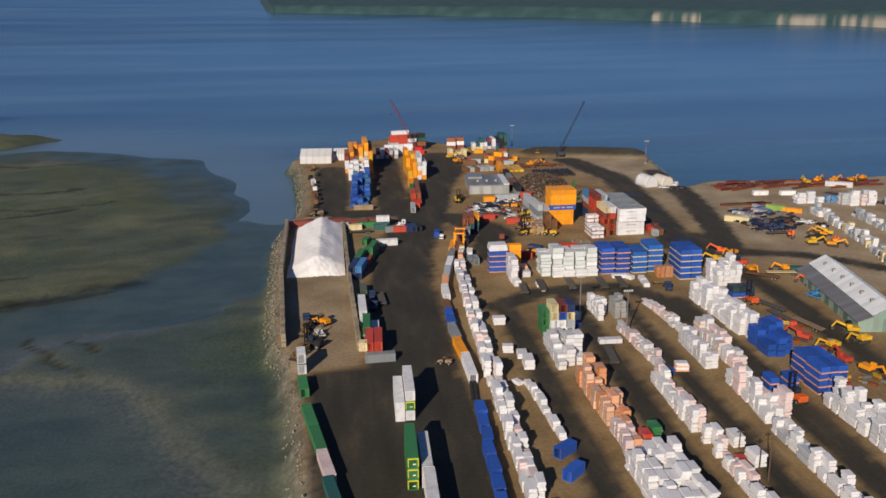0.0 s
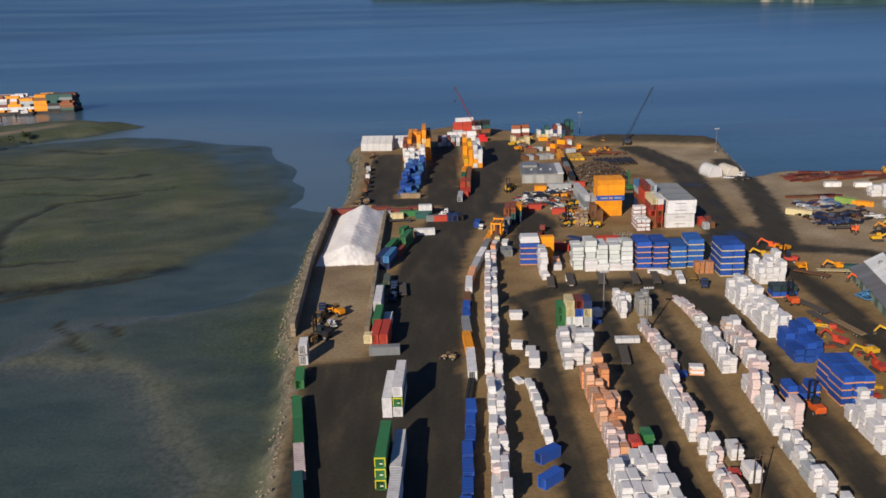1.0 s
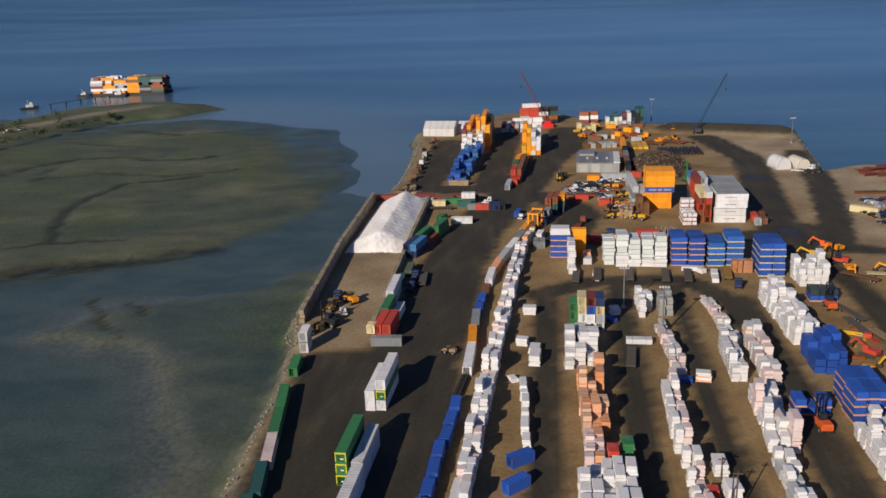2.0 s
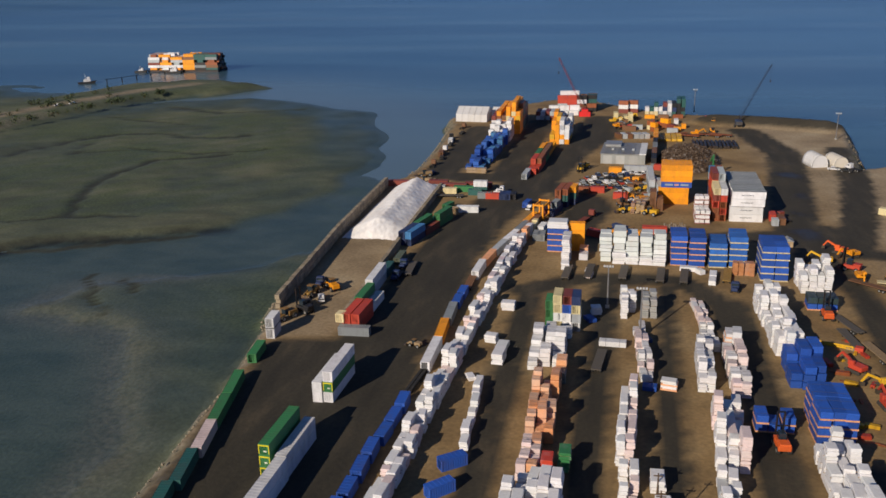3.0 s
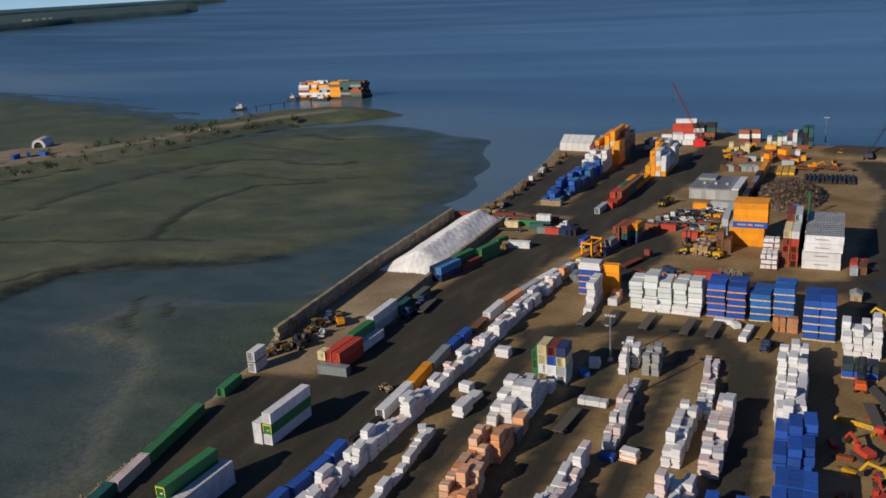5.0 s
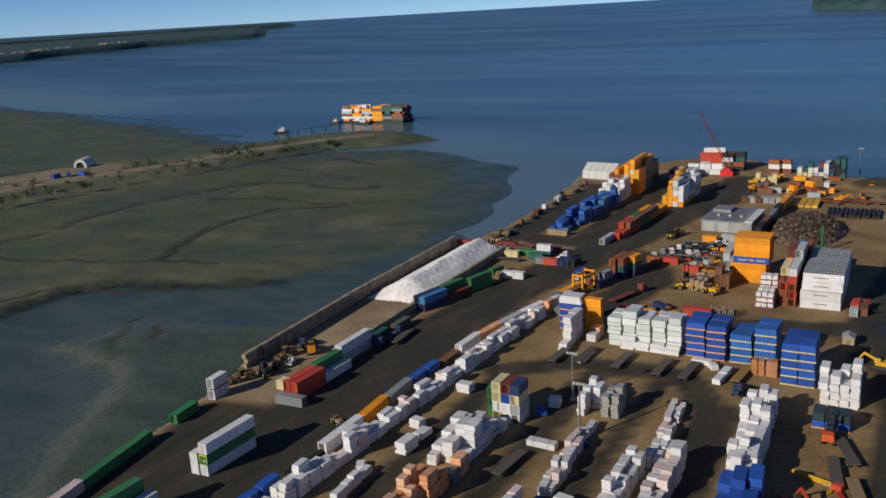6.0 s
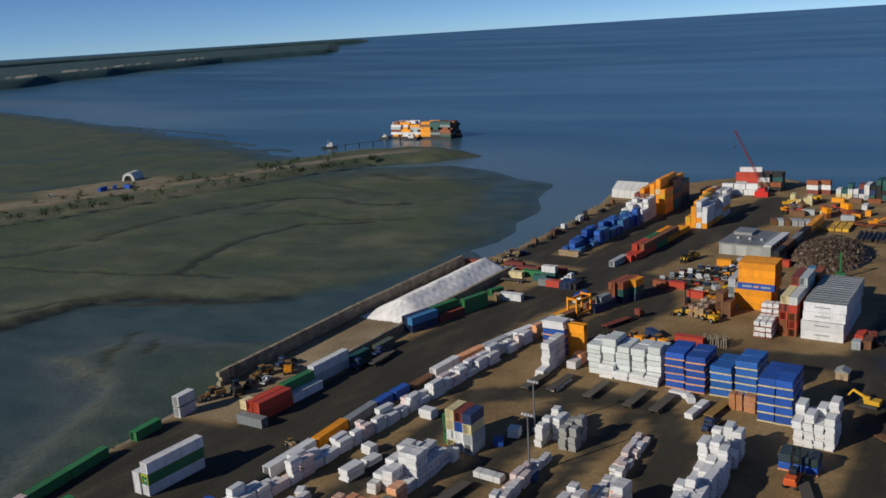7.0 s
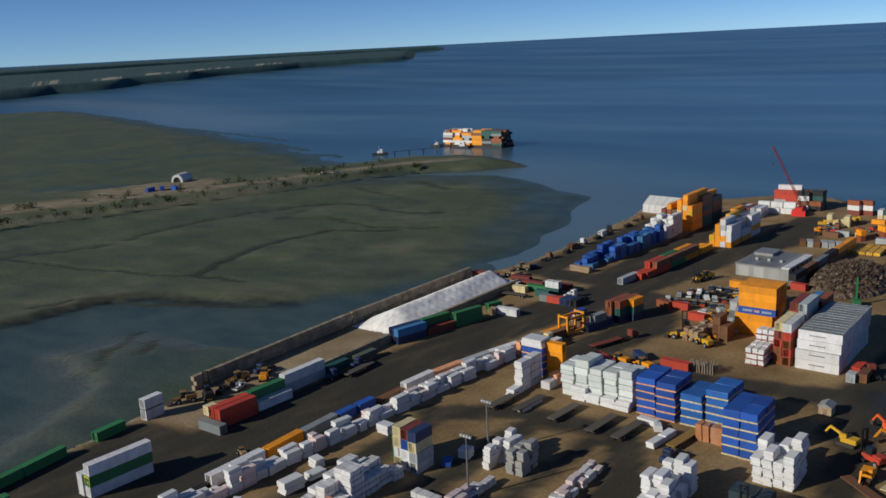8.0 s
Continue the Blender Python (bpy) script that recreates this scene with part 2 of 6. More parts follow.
SPIT_ROADS = [[(-700, 0), (-447, 401), (-407, 467), (-369, 543), (-339, 639), (-311, 698), (-285, 730)], [(-560, 0), (-392, 388), (-366, 447), (-345, 520), (-330, 590)]]
NORTH = [(-3200, 1650), (-2700, 1420), (-2242, 1255), (-1765, 1180), (-1350, 1060), (-982, 935), (-700, 840), (-470, 745), (-340, 690), (-380, 560), (-480, 400), (-1400, -300), (-3200, -300)]
POOL = [(-130, 262), (-70, 246), (-53, 222), (-40, 198), (-33, 180), (-26, 110), (-300, 60), (-420, 200), (-200, 270)]
TRACKS = [
    (22, [(13, 60), (13, 222)]), (13, [(0, 228), (22, 238), (23, 300)]), (12, [(22, 300), (27, 350), (38, 397)]), (12, [(38, 397), (54, 478), (68, 530), (70, 575)]),
    (9, [(-3, 428), (0, 470), (-1, 540)]), (8.5, [(29, 425), (31, 480), (33, 565)]), (8, [(10, 425), (34, 425)]),
    (5, [(54, 284), (74, 297), (103, 299), (115, 280), (119, 240), (118, 190), (117, 90)]), (4, [(57, 286), (57, 160), (56, 80)]),
    (4, [(80, 290), (79, 200), (78, 90)]), (3.5, [(99, 292), (97, 230), (96, 90)]), (5, [(118, 280), (119, 150)]),
    (4, [(138, 192), (137, 150), (136, 90)]), (6, [(60, 345), (100, 342), (140, 350), (158, 360)]), (9, [(66, 352), (72, 380), (58, 410)]),
    (9, [(148, 345), (151, 385), (157, 430), (163, 490), (150, 545)]), (7, [(192, 500), (185, 430), (173, 370), (162, 335)]),
    (7, [(150, 330), (158, 356)]), (5, [(152, 335), (157, 290), (153, 150)]), (5, [(165, 335), (192, 324), (216, 300), (245, 270)]), (3, [(262, 430), (300, 360), (330, 330)]),
]


def steps(*spans):
    out = []
    for a, b, s in spans:
        out += list(np.arange(a, b, s))
    return np.array(out + [spans[-1][1]], float)


gx = steps((-3200, -1300, 90), (-1300, -700, 16), (-700, -190, 6), (-190, 300, 2.4), (300, 420, 8), (420, 1400, 70))
gy = steps((-620, 100, 24), (100, 660, 2.4), (660, 900, 7), (900, 1150, 14), (1150, 2300, 50))
X, Y = np.meshgrid(gx, gy)
yard = inside_distance(X, Y, YARD) + 1.6 * wobble(X, Y, 0.12, 1)
ledge = line_distance(X, Y, LEDGE)
at_ledge = np.clip(1.3 - ledge / 26, 0, 1)
lobe = inside_distance(X, Y, LOBE) + (7 - 5.5 * at_ledge) * wobble(X, Y, 0.02, 2) + 2.4 * at_ledge * np.abs(wobble(X, Y, 0.3, 12))
near_mud = inside_distance(X, Y, NEAR_MUD) + 4 * wobble(X, Y, 0.05, 3)
spit = inside_distance(X, Y, SPIT) + 4 * wobble(X, Y, 0.05, 4)
north = inside_distance(X, Y, NORTH) + 14 * wobble(X, Y, 0.012, 5)
pool = inside_distance(X, Y, POOL) + 3 * wobble(X, Y, 0.03, 6)
Z = np.full(X.shape, -11.0)
tex = wobble(X, Y, 0.03, 9)


def flat(sd, level, soft):
    return -9.2 + (level + 9.2) * np.clip(sd / soft + 0.5, 0, 1)


Z = np.maximum(Z, np.where(lobe > -20, flat(lobe, -6.9 + 1.5 * at_ledge, 26 - 17 * at_ledge) + 0.22 * tex, -11))
Z = np.maximum(Z, np.where(north > -60, flat(north, -7.0, 90) + 0.3 * tex, -11))
BARS = [[(-900, 905), (-742, 872), (-640, 842)], [(-690, 812), (-600, 800), (-520, 772)], [(-1120, 960), (-960, 905)], [(-1400, 930), (-1180, 912)], [(-520, 742), (-470, 748), (-440, 742)]]
for bar in BARS:
    d = line_distance(X, Y + 5 * wobble(X, Y, 0.03, 25), bar)
    Z = np.maximum(Z, np.where(d < 9, -7.75 - 0.06 * np.maximum(d - 3, 0) ** 1.3, -11))
Z = np.maximum(Z, np.where(near_mud > -10, flat(near_mud, -6.4, 14) + 0.15 * tex, -11))
Z = np.maximum(Z, np.where(pool > -24, flat(pool + 14, -7.72, 8) + 0.1 * tex, -11))
# meandering creeks cut into the mud
CREEKS = [(2.2, [(-178, 290), (-160, 318), (-120, 330), (-90, 345)]), (2.6, [(-160, 360), (-164, 372), (-181, 411), (-184, 441), (-175, 474), (-140, 490)]),
          (1.8, [(-237, 481), (-247, 536), (-215, 545), (-185, 532), (-150, 545)]), (0.7, [(-108, 295), (-101, 284), (-87, 273), (-80, 262)]), (0.6, [(-96, 298), (-92, 290), (-86, 285), (-78, 280)]),
          (2.2, [(-300, 330), (-274, 377), (-279, 411), (-281, 451), (-266, 511), (-240, 540)]), (1.3, [(-240, 480), (-210, 500), (-160, 490), (-120, 505)]), (1.4, [(-300, 330), (-240, 340), (-190, 352), (-130, 366)]),
          (1.2, [(-290, 600), (-240, 585), (-210, 570)]), (1.6, [(-110, 205), (-80, 185), (-70, 160)]), (1.5, [(-260, 640), (-200, 620), (-150, 640)])]
CHANNEL = [(-20, 352), (-22, 425), (-52, 440), (-60, 365), (-92, 328), (-190, 292), (-200, 262), (-100, 278), (-50, 302)]
channel = inside_distance(X, Y, CHANNEL) + 3 * wobble(X, Y, 0.06, 7)
Z = np.maximum(Z, np.where(channel > -20, flat(channel + 14, -7.84, 6) + 0.05 * tex, -11))
Z = np.maximum(Z, np.where((lobe > -22) & (at_ledge > 0.05), -7.85 + 0.05 * tex, -11))
creek = np.zeros(X.shape)
for w, line in CREEKS:
    d = line_distance(X + 5 * wobble(X, Y, 0.06, 21), Y + 5 * wobble(X, Y, 0.06, 22), line)
    creek = np.maximum(creek, np.clip(1.6 - d / w, 0, 1))
Z -= 0.8 * creek * (Z > -7.6)
shade_and_soil = 0.75 * np.clip(creek * 1.5 - 0.3, 0, 1)
# shade of the ledge's steep face, painted dark with random breaks
shade_and_soil = np.maximum(shade_and_soil, 0.9 * np.clip(1.5 - np.abs(lobe + 0.5) / 4.0, 0, 1) * np.clip(at_ledge * 3, 0, 1) * np.clip(0.75 + 0.7 * wobble(X, Y, 0.45, 23), 0.2, 1))
Z = np.maximum(Z, np.clip(spit * 0.35, -3.5, 3.4) - 6.2 + 0.12 * tex)
Z = np.maximum(Z, np.clip(yard * 1.3, -12, 0))
Z[yard > 0] = np.minimum(0, yard[yard > 0] * 0.9 - 0.4) * (yard[yard > 0] < 0.45) + 0.0
Z[yard > 2] += 0.06 * tex[yard > 2]
# banks of loose rock and the brown mound on the wharf's far side
MOUND = np.clip(1 - line_distance(X, Y, [(134, 571), (166, 566), (196, 555)]) / 12.5, 0, 1)
Z += 5.0 * MOUND ** 0.8 * (yard > -3)

track = np.zeros(X.shape)
for w, line in TRACKS:
    d = line_distance(X, Y, line) + 1.8 * wobble(X, Y, 0.15, 31)
    track = np.maximum(track, np.clip((w - d) / 2.4 + 0.5, 0, 1))
bunker = inside_distance(X, Y, [(-18, 236), (7, 240), (5, 404), (-22, 404)])
track *= np.clip(-bunker / 3 + 0.4, 0, 1)
mud = np.clip(0.5 - yard / 2, 0, 1)
algae = np.clip(near_mud / 40 * (0.3 + 0.9 * wobble(X, Y, 0.07, 41)), 0, 0.5) * np.clip((Y - 215) / 25, 0, 1) * np.clip((X + 75) / 30, 0, 1) * (yard < 0)
algae = np.maximum(algae, 0.75 * np.clip(lobe / 60, 0, 1) * np.clip(0.5 + wobble(X, Y, 0.035, 42), 0, 1) * (yard < 0))
algae = np.maximum(algae, 0.55 * np.clip(north / 120, 0, 1))
algae = np.maximum(algae, 0.6 * np.clip(spit / 5, 0, 1) * np.clip(0.6 + 0.7 * wobble(X, Y, 0.06, 46), 0, 1))
bank = np.clip(1 - np.abs(yard + 0.5) / 3.4, 0, 1) * (0.6 + 0.4 * wobble(X, Y, 0.4, 44)) + 0.2 * np.exp(-(near_mud / 9) ** 2) * (Y < 300) * (yard < -8)
spit_line = line_distance(X, Y, SPIT_ROADS[0])
spit_road = np.minimum(line_distance(X, Y, SPIT_ROADS[0]) - 5, line_distance(X, Y, SPIT_ROADS[1]))
bank = np.maximum(bank, 0.2 * np.clip(1 - np.hypot((X + 428) / 42, (Y - 525) / 48) ** 4, 0, 1) * (spit > 4))
bank = np.maximum(bank, np.clip(1.1 - (spit_road - 2.5 + 1.5 * wobble(X, Y, 0.2, 45)) / 3, 0, 0.35) * (spit > 0))
spit_sand = np.clip(1.6 - (spit_line + 5 * wobble(X, Y, 0.08, 47)) / np.clip(7 + (560 - Y) * 0.09, 6, 26), 0, 1)
spit_sand = np.maximum(spit_sand, np.clip(1.4 - np.hypot((X + 425) / 52, (Y - 515) / 55) ** 3 + 0.3 * wobble(X, Y, 0.1, 48), 0, 1)) * np.clip(spit / 3, 0, 1)
spit_sand *= np.clip(0.85 + 0.4 * wobble(X, Y, 0.25, 49), 0, 1)
mud *= 1 - 0.9 * spit_sand
algae *= 1 - 0.85 * spit_sand
wet = np.clip((-6.75 - Z) / 0.8, 0, 1) * (yard < -2)
far_rim = np.clip((Y - 400 + 0.5 * X) / 60, 0, 1)
sheen = np.clip(1.5 - np.abs(lobe - 22) / 26, 0, 1) * np.clip(0.78 + 0.35 * wobble(X, Y, 0.02, 52), 0, 1) * far_rim
algae *= 1 - 0.8 * sheen
sheen = np.maximum(sheen, np.clip(wobble(X, Y, 0.015, 53) * 1.6 - 0.3, 0, 0.8) * (north > 0))
wet = np.maximum(wet, sheen * (yard < -2) * (spit < 0))
wet = np.maximum(wet, 0.75 * np.clip(near_mud / 10 + 0.5, 0, 1) * np.clip(0.9 + 0.4 * wobble(X, Y, 0.04, 54), 0, 1) * np.clip(-yard / 4 - 1, 0, 1))
wet = np.maximum(wet * (1 - 0.8 * creek), 0.25 * creek * (yard < -2))
wet *= spit < 1
puddle = np.clip((9 - line_distance(X, Y, [(150, 352), (153, 400), (158, 440), (163, 490)])) / 6, 0, 1) * np.clip(wobble(X, Y, 0.12, 51) * 3 - 0.2, 0, 1)
wet = np.maximum(wet, 0.9 * puddle)


shade_and_soil *= (yard < -3) * (spit < 2)
shade_and_soil = np.maximum(shade_and_soil, 0.9 * np.clip(MOUND * 3, 0, 1) * (yard > -3))
pale = np.clip((X - 150 + 0.12 * (Y - 400)) / 30, 0, 1) * (Y > 280) + np.clip(bunker / 4, 0, 0.7)
pale = np.maximum(pale, 0.8 * spit_sand)


def grid_mesh(name, X, Y, Z, fields=()):
    h, w = X.shape
    me = bpy.data.meshes.new(name)
    idx = np.arange(h * w).reshape(h, w)
    quads = np.stack([idx[:-1, :-1], idx[:-1, 1:], idx[1:, 1:], idx[1:, :-1]], -1).reshape(-1, 4)
    me.from_pydata(np.stack([X, Y, Z], -1).reshape(-1, 3).tolist(), [], quads.tolist())
    for key, arr in fields:
        me.attributes.new(key, 'FLOAT', 'POINT').data.foreach_set("value", np.clip(arr, 0, 1).astype(np.float32).ravel())
    for f in me.polygons:
        f.use_smooth = True
    return me


me = grid_mesh("ground", X, Y, Z, (("track", track), ("mud", mud), ("algae", algae), ("bank", bank), ("wet", wet), ("shade_and_soil", shade_and_soil), ("pale", pale)))
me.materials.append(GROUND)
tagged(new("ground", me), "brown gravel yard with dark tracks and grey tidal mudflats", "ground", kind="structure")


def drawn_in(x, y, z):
    """Sea and coast beyond two kilometres are squashed and lifted along the camera's sight lines, so that the horizon,
    seen from there, fits within five kilometres.
    """
    dx, dy = x - MEAN_EYE.x, y - MEAN_EYE.y
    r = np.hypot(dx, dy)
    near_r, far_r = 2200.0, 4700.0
    drop = MEAN_EYE.z + 8.0
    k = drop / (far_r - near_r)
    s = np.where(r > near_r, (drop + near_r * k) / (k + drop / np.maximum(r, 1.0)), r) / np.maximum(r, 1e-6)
    return MEAN_EYE.x + dx * s, MEAN_EYE.y + dy * s, MEAN_EYE.z + (z - MEAN_EYE.z) * s


ring = np.concatenate([[1.0], np.geomspace(60, 90000, 130)])
turn = np.linspace(0, 2 * math.pi, 241)
R_, A_ = np.meshgrid(ring, turn)
shoal = inside_distance(MEAN_EYE.x + R_ * np.cos(A_), MEAN_EYE.y + R_ * np.sin(A_), LOBE)
silt = 0.75 * np.exp(-(np.minimum(shoal + 10, 0) / 75) ** 2) + np.exp(-(line_distance(MEAN_EYE.x + R_ * np.cos(A_), MEAN_EYE.y + R_ * np.sin(A_), [(-2300, 1420), (-1850, 1330), (-1500, 1230), (-1150, 1080), (-900, 980)]) / 110) ** 2)
wx, wy, wz = drawn_in(MEAN_EYE.x + R_ * np.cos(A_), MEAN_EYE.y + R_ * np.sin(A_), np.full(R_.shape, -8.0))
me = grid_mesh("water", wx, wy, wz, (("silt", silt),))
me.flip_normals()
me.materials.append(WATER)
tagged(new("water", me), "calm blue-grey silty sea inlet reaching the horizon", "sea", kind="structure")


def far_land(name, shore, tops, depth, label, bare_at, seed):
    """Wooded land behind a shore line: a bluff, then an uneven canopy that runs back. tops: heights along the shore."""
    n, rows = 420, 16
    s = np.linspace(0, len(shore) - 1, n)
    sx = np.interp(s, range(len(shore)), [p[0] for p in shore])
    sy = np.interp(s, range(len(shore)), [p[1] for p in shore])
    th = np.interp(s, range(len(shore)), tops)
    r = np.random.RandomState(seed)
    sx, sy = sx + 30 * np.sin(s * 7.1), sy + 25 * np.sin(s * 9.3 + 1)
    away = np.stack([sx - MEAN_EYE.x, sy - MEAN_EYE.y])
    away /= np.hypot(*away)
    back = np.concatenate([[0, 40, 110], np.geomspace(180, depth, rows - 3)])
    B, _ = np.meshgrid(back, s, indexing="ij")
    lx, ly = sx + away[0] * B, sy + away[1] * B
    lift = np.array([0, 0.35, 0.8] + [1.0] * (rows - 3))[:, None]
    lz = -8.5 + lift * th * (0.95 + 0.03 * r.uniform(-1, 1, B.shape)) + np.minimum(B, 4000) * 0.001
    lz[0] = -9
    fade = np.clip(np.minimum(s, s[-1] - s) * 6, 0.02, 1)
    lz = -8.5 + (lz + 8.5) * fade
    bare = np.zeros(B.shape)
    for a, b, k in bare_at:
        bare[:k] = np.maximum(bare[:k], ((s > a) & (s < b)) * np.clip(0.55 + np.sin(s * 31 + seed) * np.sin(s * 57) + 0.5 * np.sin(s * 13), 0, 1))
        if k > 6:
            bare[:5] = 0
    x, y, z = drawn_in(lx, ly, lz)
    me = grid_mesh(name, x, y, z, (("bare", bare),))
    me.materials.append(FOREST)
    me.flip_normals()
    return tagged(new(name, me), label, "coast", kind="structure")


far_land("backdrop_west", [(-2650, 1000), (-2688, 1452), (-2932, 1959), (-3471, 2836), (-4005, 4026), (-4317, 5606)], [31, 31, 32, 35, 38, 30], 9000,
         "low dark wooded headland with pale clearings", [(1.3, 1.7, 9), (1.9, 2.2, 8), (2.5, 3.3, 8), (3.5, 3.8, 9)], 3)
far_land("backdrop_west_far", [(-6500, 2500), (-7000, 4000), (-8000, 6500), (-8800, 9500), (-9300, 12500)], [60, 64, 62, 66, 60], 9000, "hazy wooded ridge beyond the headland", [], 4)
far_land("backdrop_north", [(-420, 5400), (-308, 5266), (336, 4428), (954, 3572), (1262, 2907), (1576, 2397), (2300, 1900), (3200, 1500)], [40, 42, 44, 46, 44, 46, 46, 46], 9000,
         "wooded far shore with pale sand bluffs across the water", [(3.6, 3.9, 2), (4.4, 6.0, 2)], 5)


# ---- kinds of things ----
CONTAINER_MESH = {}


def container_meshes(L, H):
    """Body (one folded skin with corner posts and rails), roof and one door leaf."""
    key = (L, H)
    if key in CONTAINER_MESH:
        return CONTAINER_MESH[key]
    w, l = 1.22, L / 2
    flat_loop, fold_loop = [], []

    def side(ax, ay, bx, by, nx, ny, folds):
        d = math.hypot(bx - ax, by - ay)
        n = int((d - 0.36) / 0.56) if folds else 1
        stops = [(0.0, 0), (0.16, 0)]
        for i in range(n):
            for f, k in ((0.02, 0.02), (0.3, 0.02), (0.5, 0.055), (0.8, 0.055)):
                stops.append((0.18 + (d - 0.36) * (i + f) / n, k if folds else 0.06))
        stops.append((d - 0.16, 0))
        for s_, k in stops:
            x, y = ax + (bx - ax) * s_ / d, ay + (by - ay) * s_ / d
            flat_loop.append((x, y))
            fold_loop.append((x - nx * k, y - ny * k))

    side(w, -l, w, l, 1, 0, True)
    side(w, l, -w, l, 0, 1, True)
    side(-w, l, -w, -l, -1, 0, True)
    side(-w, -l, w, -l, 0, -1, False)
    bm = bmesh.new()
    loops = []
    for z, pts in ((0, flat_loop), (0.16, flat_loop), (0.19, fold_loop), (H - 0.15, fold_loop), (H - 0.12, flat_loop), (H, flat_loop)):
        loops.append([bm.verts.new((x, y, z)) for x, y in pts])
    k = len(flat_loop)
    for lo, hi in zip(loops, loops[1:]):
        for i in range(k):
            bm.faces.new((lo[i], lo[(i + 1) % k], hi[(i + 1) % k], hi[i]))
    body = bpy.data.meshes.new("body")
    bm.to_mesh(body), bm.free()
    bm = bmesh.new()
    n = int(L / 0.9)
    rows = []
    for i in range(n + 1):
        y0 = -l + (L) * i / n
        for dy, z in ((-0.1, H - 0.05), (0.0, H - 0.012)) if 0 < i < n else ((0, H - 0.03),):
            rows.append((bm.verts.new((-w, y0 + dy, z)), bm.verts.new((w, y0 + dy, z))))
    for (a0, a1), (b0, b1) in zip(rows, rows[1:]):
        bm.faces.new((a0, a1, b1, b0))
    roof = bpy.data.meshes.new("roof")
    bm.to_mesh(roof), bm.free()
    bm = bmesh.new()
    prof = [(0, 0), (0.2, 0), (0.22, -0.05), (0.3, -0.05), (0.32, 0), (0.7, 0), (0.72, -0.05), (0.8, -0.05), (0.82, 0), (w - 0.17, 0)]
    lo = [bm.verts.new((x, y, 0.17)) for x, y in prof]
    hi = [bm.verts.new((x, y, H - 0.17)) for x, y in prof]
    for i in range(len(prof) - 1):
        bm.faces.new((lo[i], lo[i + 1], hi[i + 1], hi[i]))
    door = bpy.data.meshes.new("door")
    bm.to_mesh(door), bm.free()
    for me in (body, roof, door):
        me.materials.append(PAINT)
    CONTAINER_MESH[key] = body, roof, door
    return CONTAINER_MESH[key]


REST = {}


def rest_box(key, m, x, y, z0, z1, color, chamfer=0.06):
    """Adds one chamfered box to a joined rest."""
    verts, faces, tints = REST.setdefault(key, ([], [], []))
    n = len(verts)
    c = chamfer
    for z, cx in ((z0, 0.0), (z1 - c, 0.0), (z1, c)):
        for sx, sy in ((-1, -1), (1, -1), (1, 1), (-1, 1)):
            p = m @ Vector((sx * (x - cx), sy * (y - cx), z))
            verts.append((p.x, p.y, p.z))
            tints.append((*color, 1.0))
    for k in (0, 4):
        for i in range(4):
            j = (i + 1) % 4
            faces.append((n + k + i, n + k + j, n + k + 4 + j, n + k + 4 + i))
    faces.append((n + 8, n + 9, n + 10, n + 11))
    faces.append((n + 3, n + 2, n + 1, n))


def join_rest(key, name, material, label, category):
    verts, faces, tints = REST[key]
    me = bpy.data.meshes.new(name)
    me.from_pydata(verts, [], faces)
    me.attributes.new("tint", 'FLOAT_COLOR', 'POINT').data.foreach_set("color", np.array(tints, np.float32).ravel())
    me.materials.append(material)
    tagged(new(name, me), label, category, kind="stuff")




def colour_word(c):
    for k, v in (("white", WHITE), ("cream", CREAM), ("grey", GREY), ("silver", SILVER), ("green", GREEN), ("teal", TEAL), ("blue", BLUE), ("navy", NAVY), ("orange", ORANGE),
                 ("red", RED), ("maroon", MAROON), ("brown", BROWN), ("yellow", YELLOW), ("black", BLACK), ("tan", TAN), ("pink", PINK), ("rusty", RUST), ("light blue", SKYB), ("peach", PEACH)):
        if v == c:
            return k
    return "weathered"


def container(x, y, z=0.0, yaw=0.0, color=WHITE, L=12.19, H=2.59, roof=None, group="container yard", where="on the gravel yard"):
    body, rf, door = container_meshes(L, H)
    c = near(color, 0.10)
    word = colour_word(color)
    if y > 500 or group == "barge cargo":
        m = pose(x, y, z, 0, 0, yaw)
        rest = "barge" if group == "barge cargo" else "tip"
        rest_box(rest, m, 1.22, L / 2, 0.0, H - 0.02, c, 0.05)
        if roof:
            rest_box(rest, m, 1.15, L / 2 - 0.1, H - 0.02, H, roof, 0.01)
        for f in (-0.6, 0.6):
            rest_box(rest, m @ Matrix.Translation((f, -L / 2 - 0.02, 0)), 0.5, 0.03, 0.15, H - 0.15, tuple(v * 0.9 for v in c), 0.01)
        return None
    kind = {6.06: "short", 12.19: "long", 16.15: "extra-long"}.get(L, "mid-length")
    extra = f" with a {colour_word(roof)} roof" if roof else ""
    state = "stacked on another container" if z > 0.5 else where
    e = root("shipping_container", pose(x, y, z, 0, 0, yaw), f"{kind} {word} corrugated steel shipping container{extra or (chr(32) + state)}", "container", group)
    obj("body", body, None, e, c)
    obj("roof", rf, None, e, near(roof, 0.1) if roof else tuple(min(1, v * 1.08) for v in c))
    for k in (-1, 1):
        d = obj("door", door, None, e, tuple(v * 0.95 for v in c))
        d.location = (-(1.22 - 0.16) if k < 0 else 0.002, -L / 2 + 0.06, 0)
    return e


def stack(x, y, colors, yaw=0.0, L=12.19, H=2.59, roof=None, jitter=0.12, **kw):
    return [container(x + rng.uniform(-jitter, jitter), y + rng.uniform(-jitter, jitter), i * (H + 0.01), yaw + rng.uniform(-0.3, 0.3), c, L, H,
                      roof if i == len(colors) - 1 else None, **kw) for i, c in enumerate(colors)]


WRAP_MESH = {}


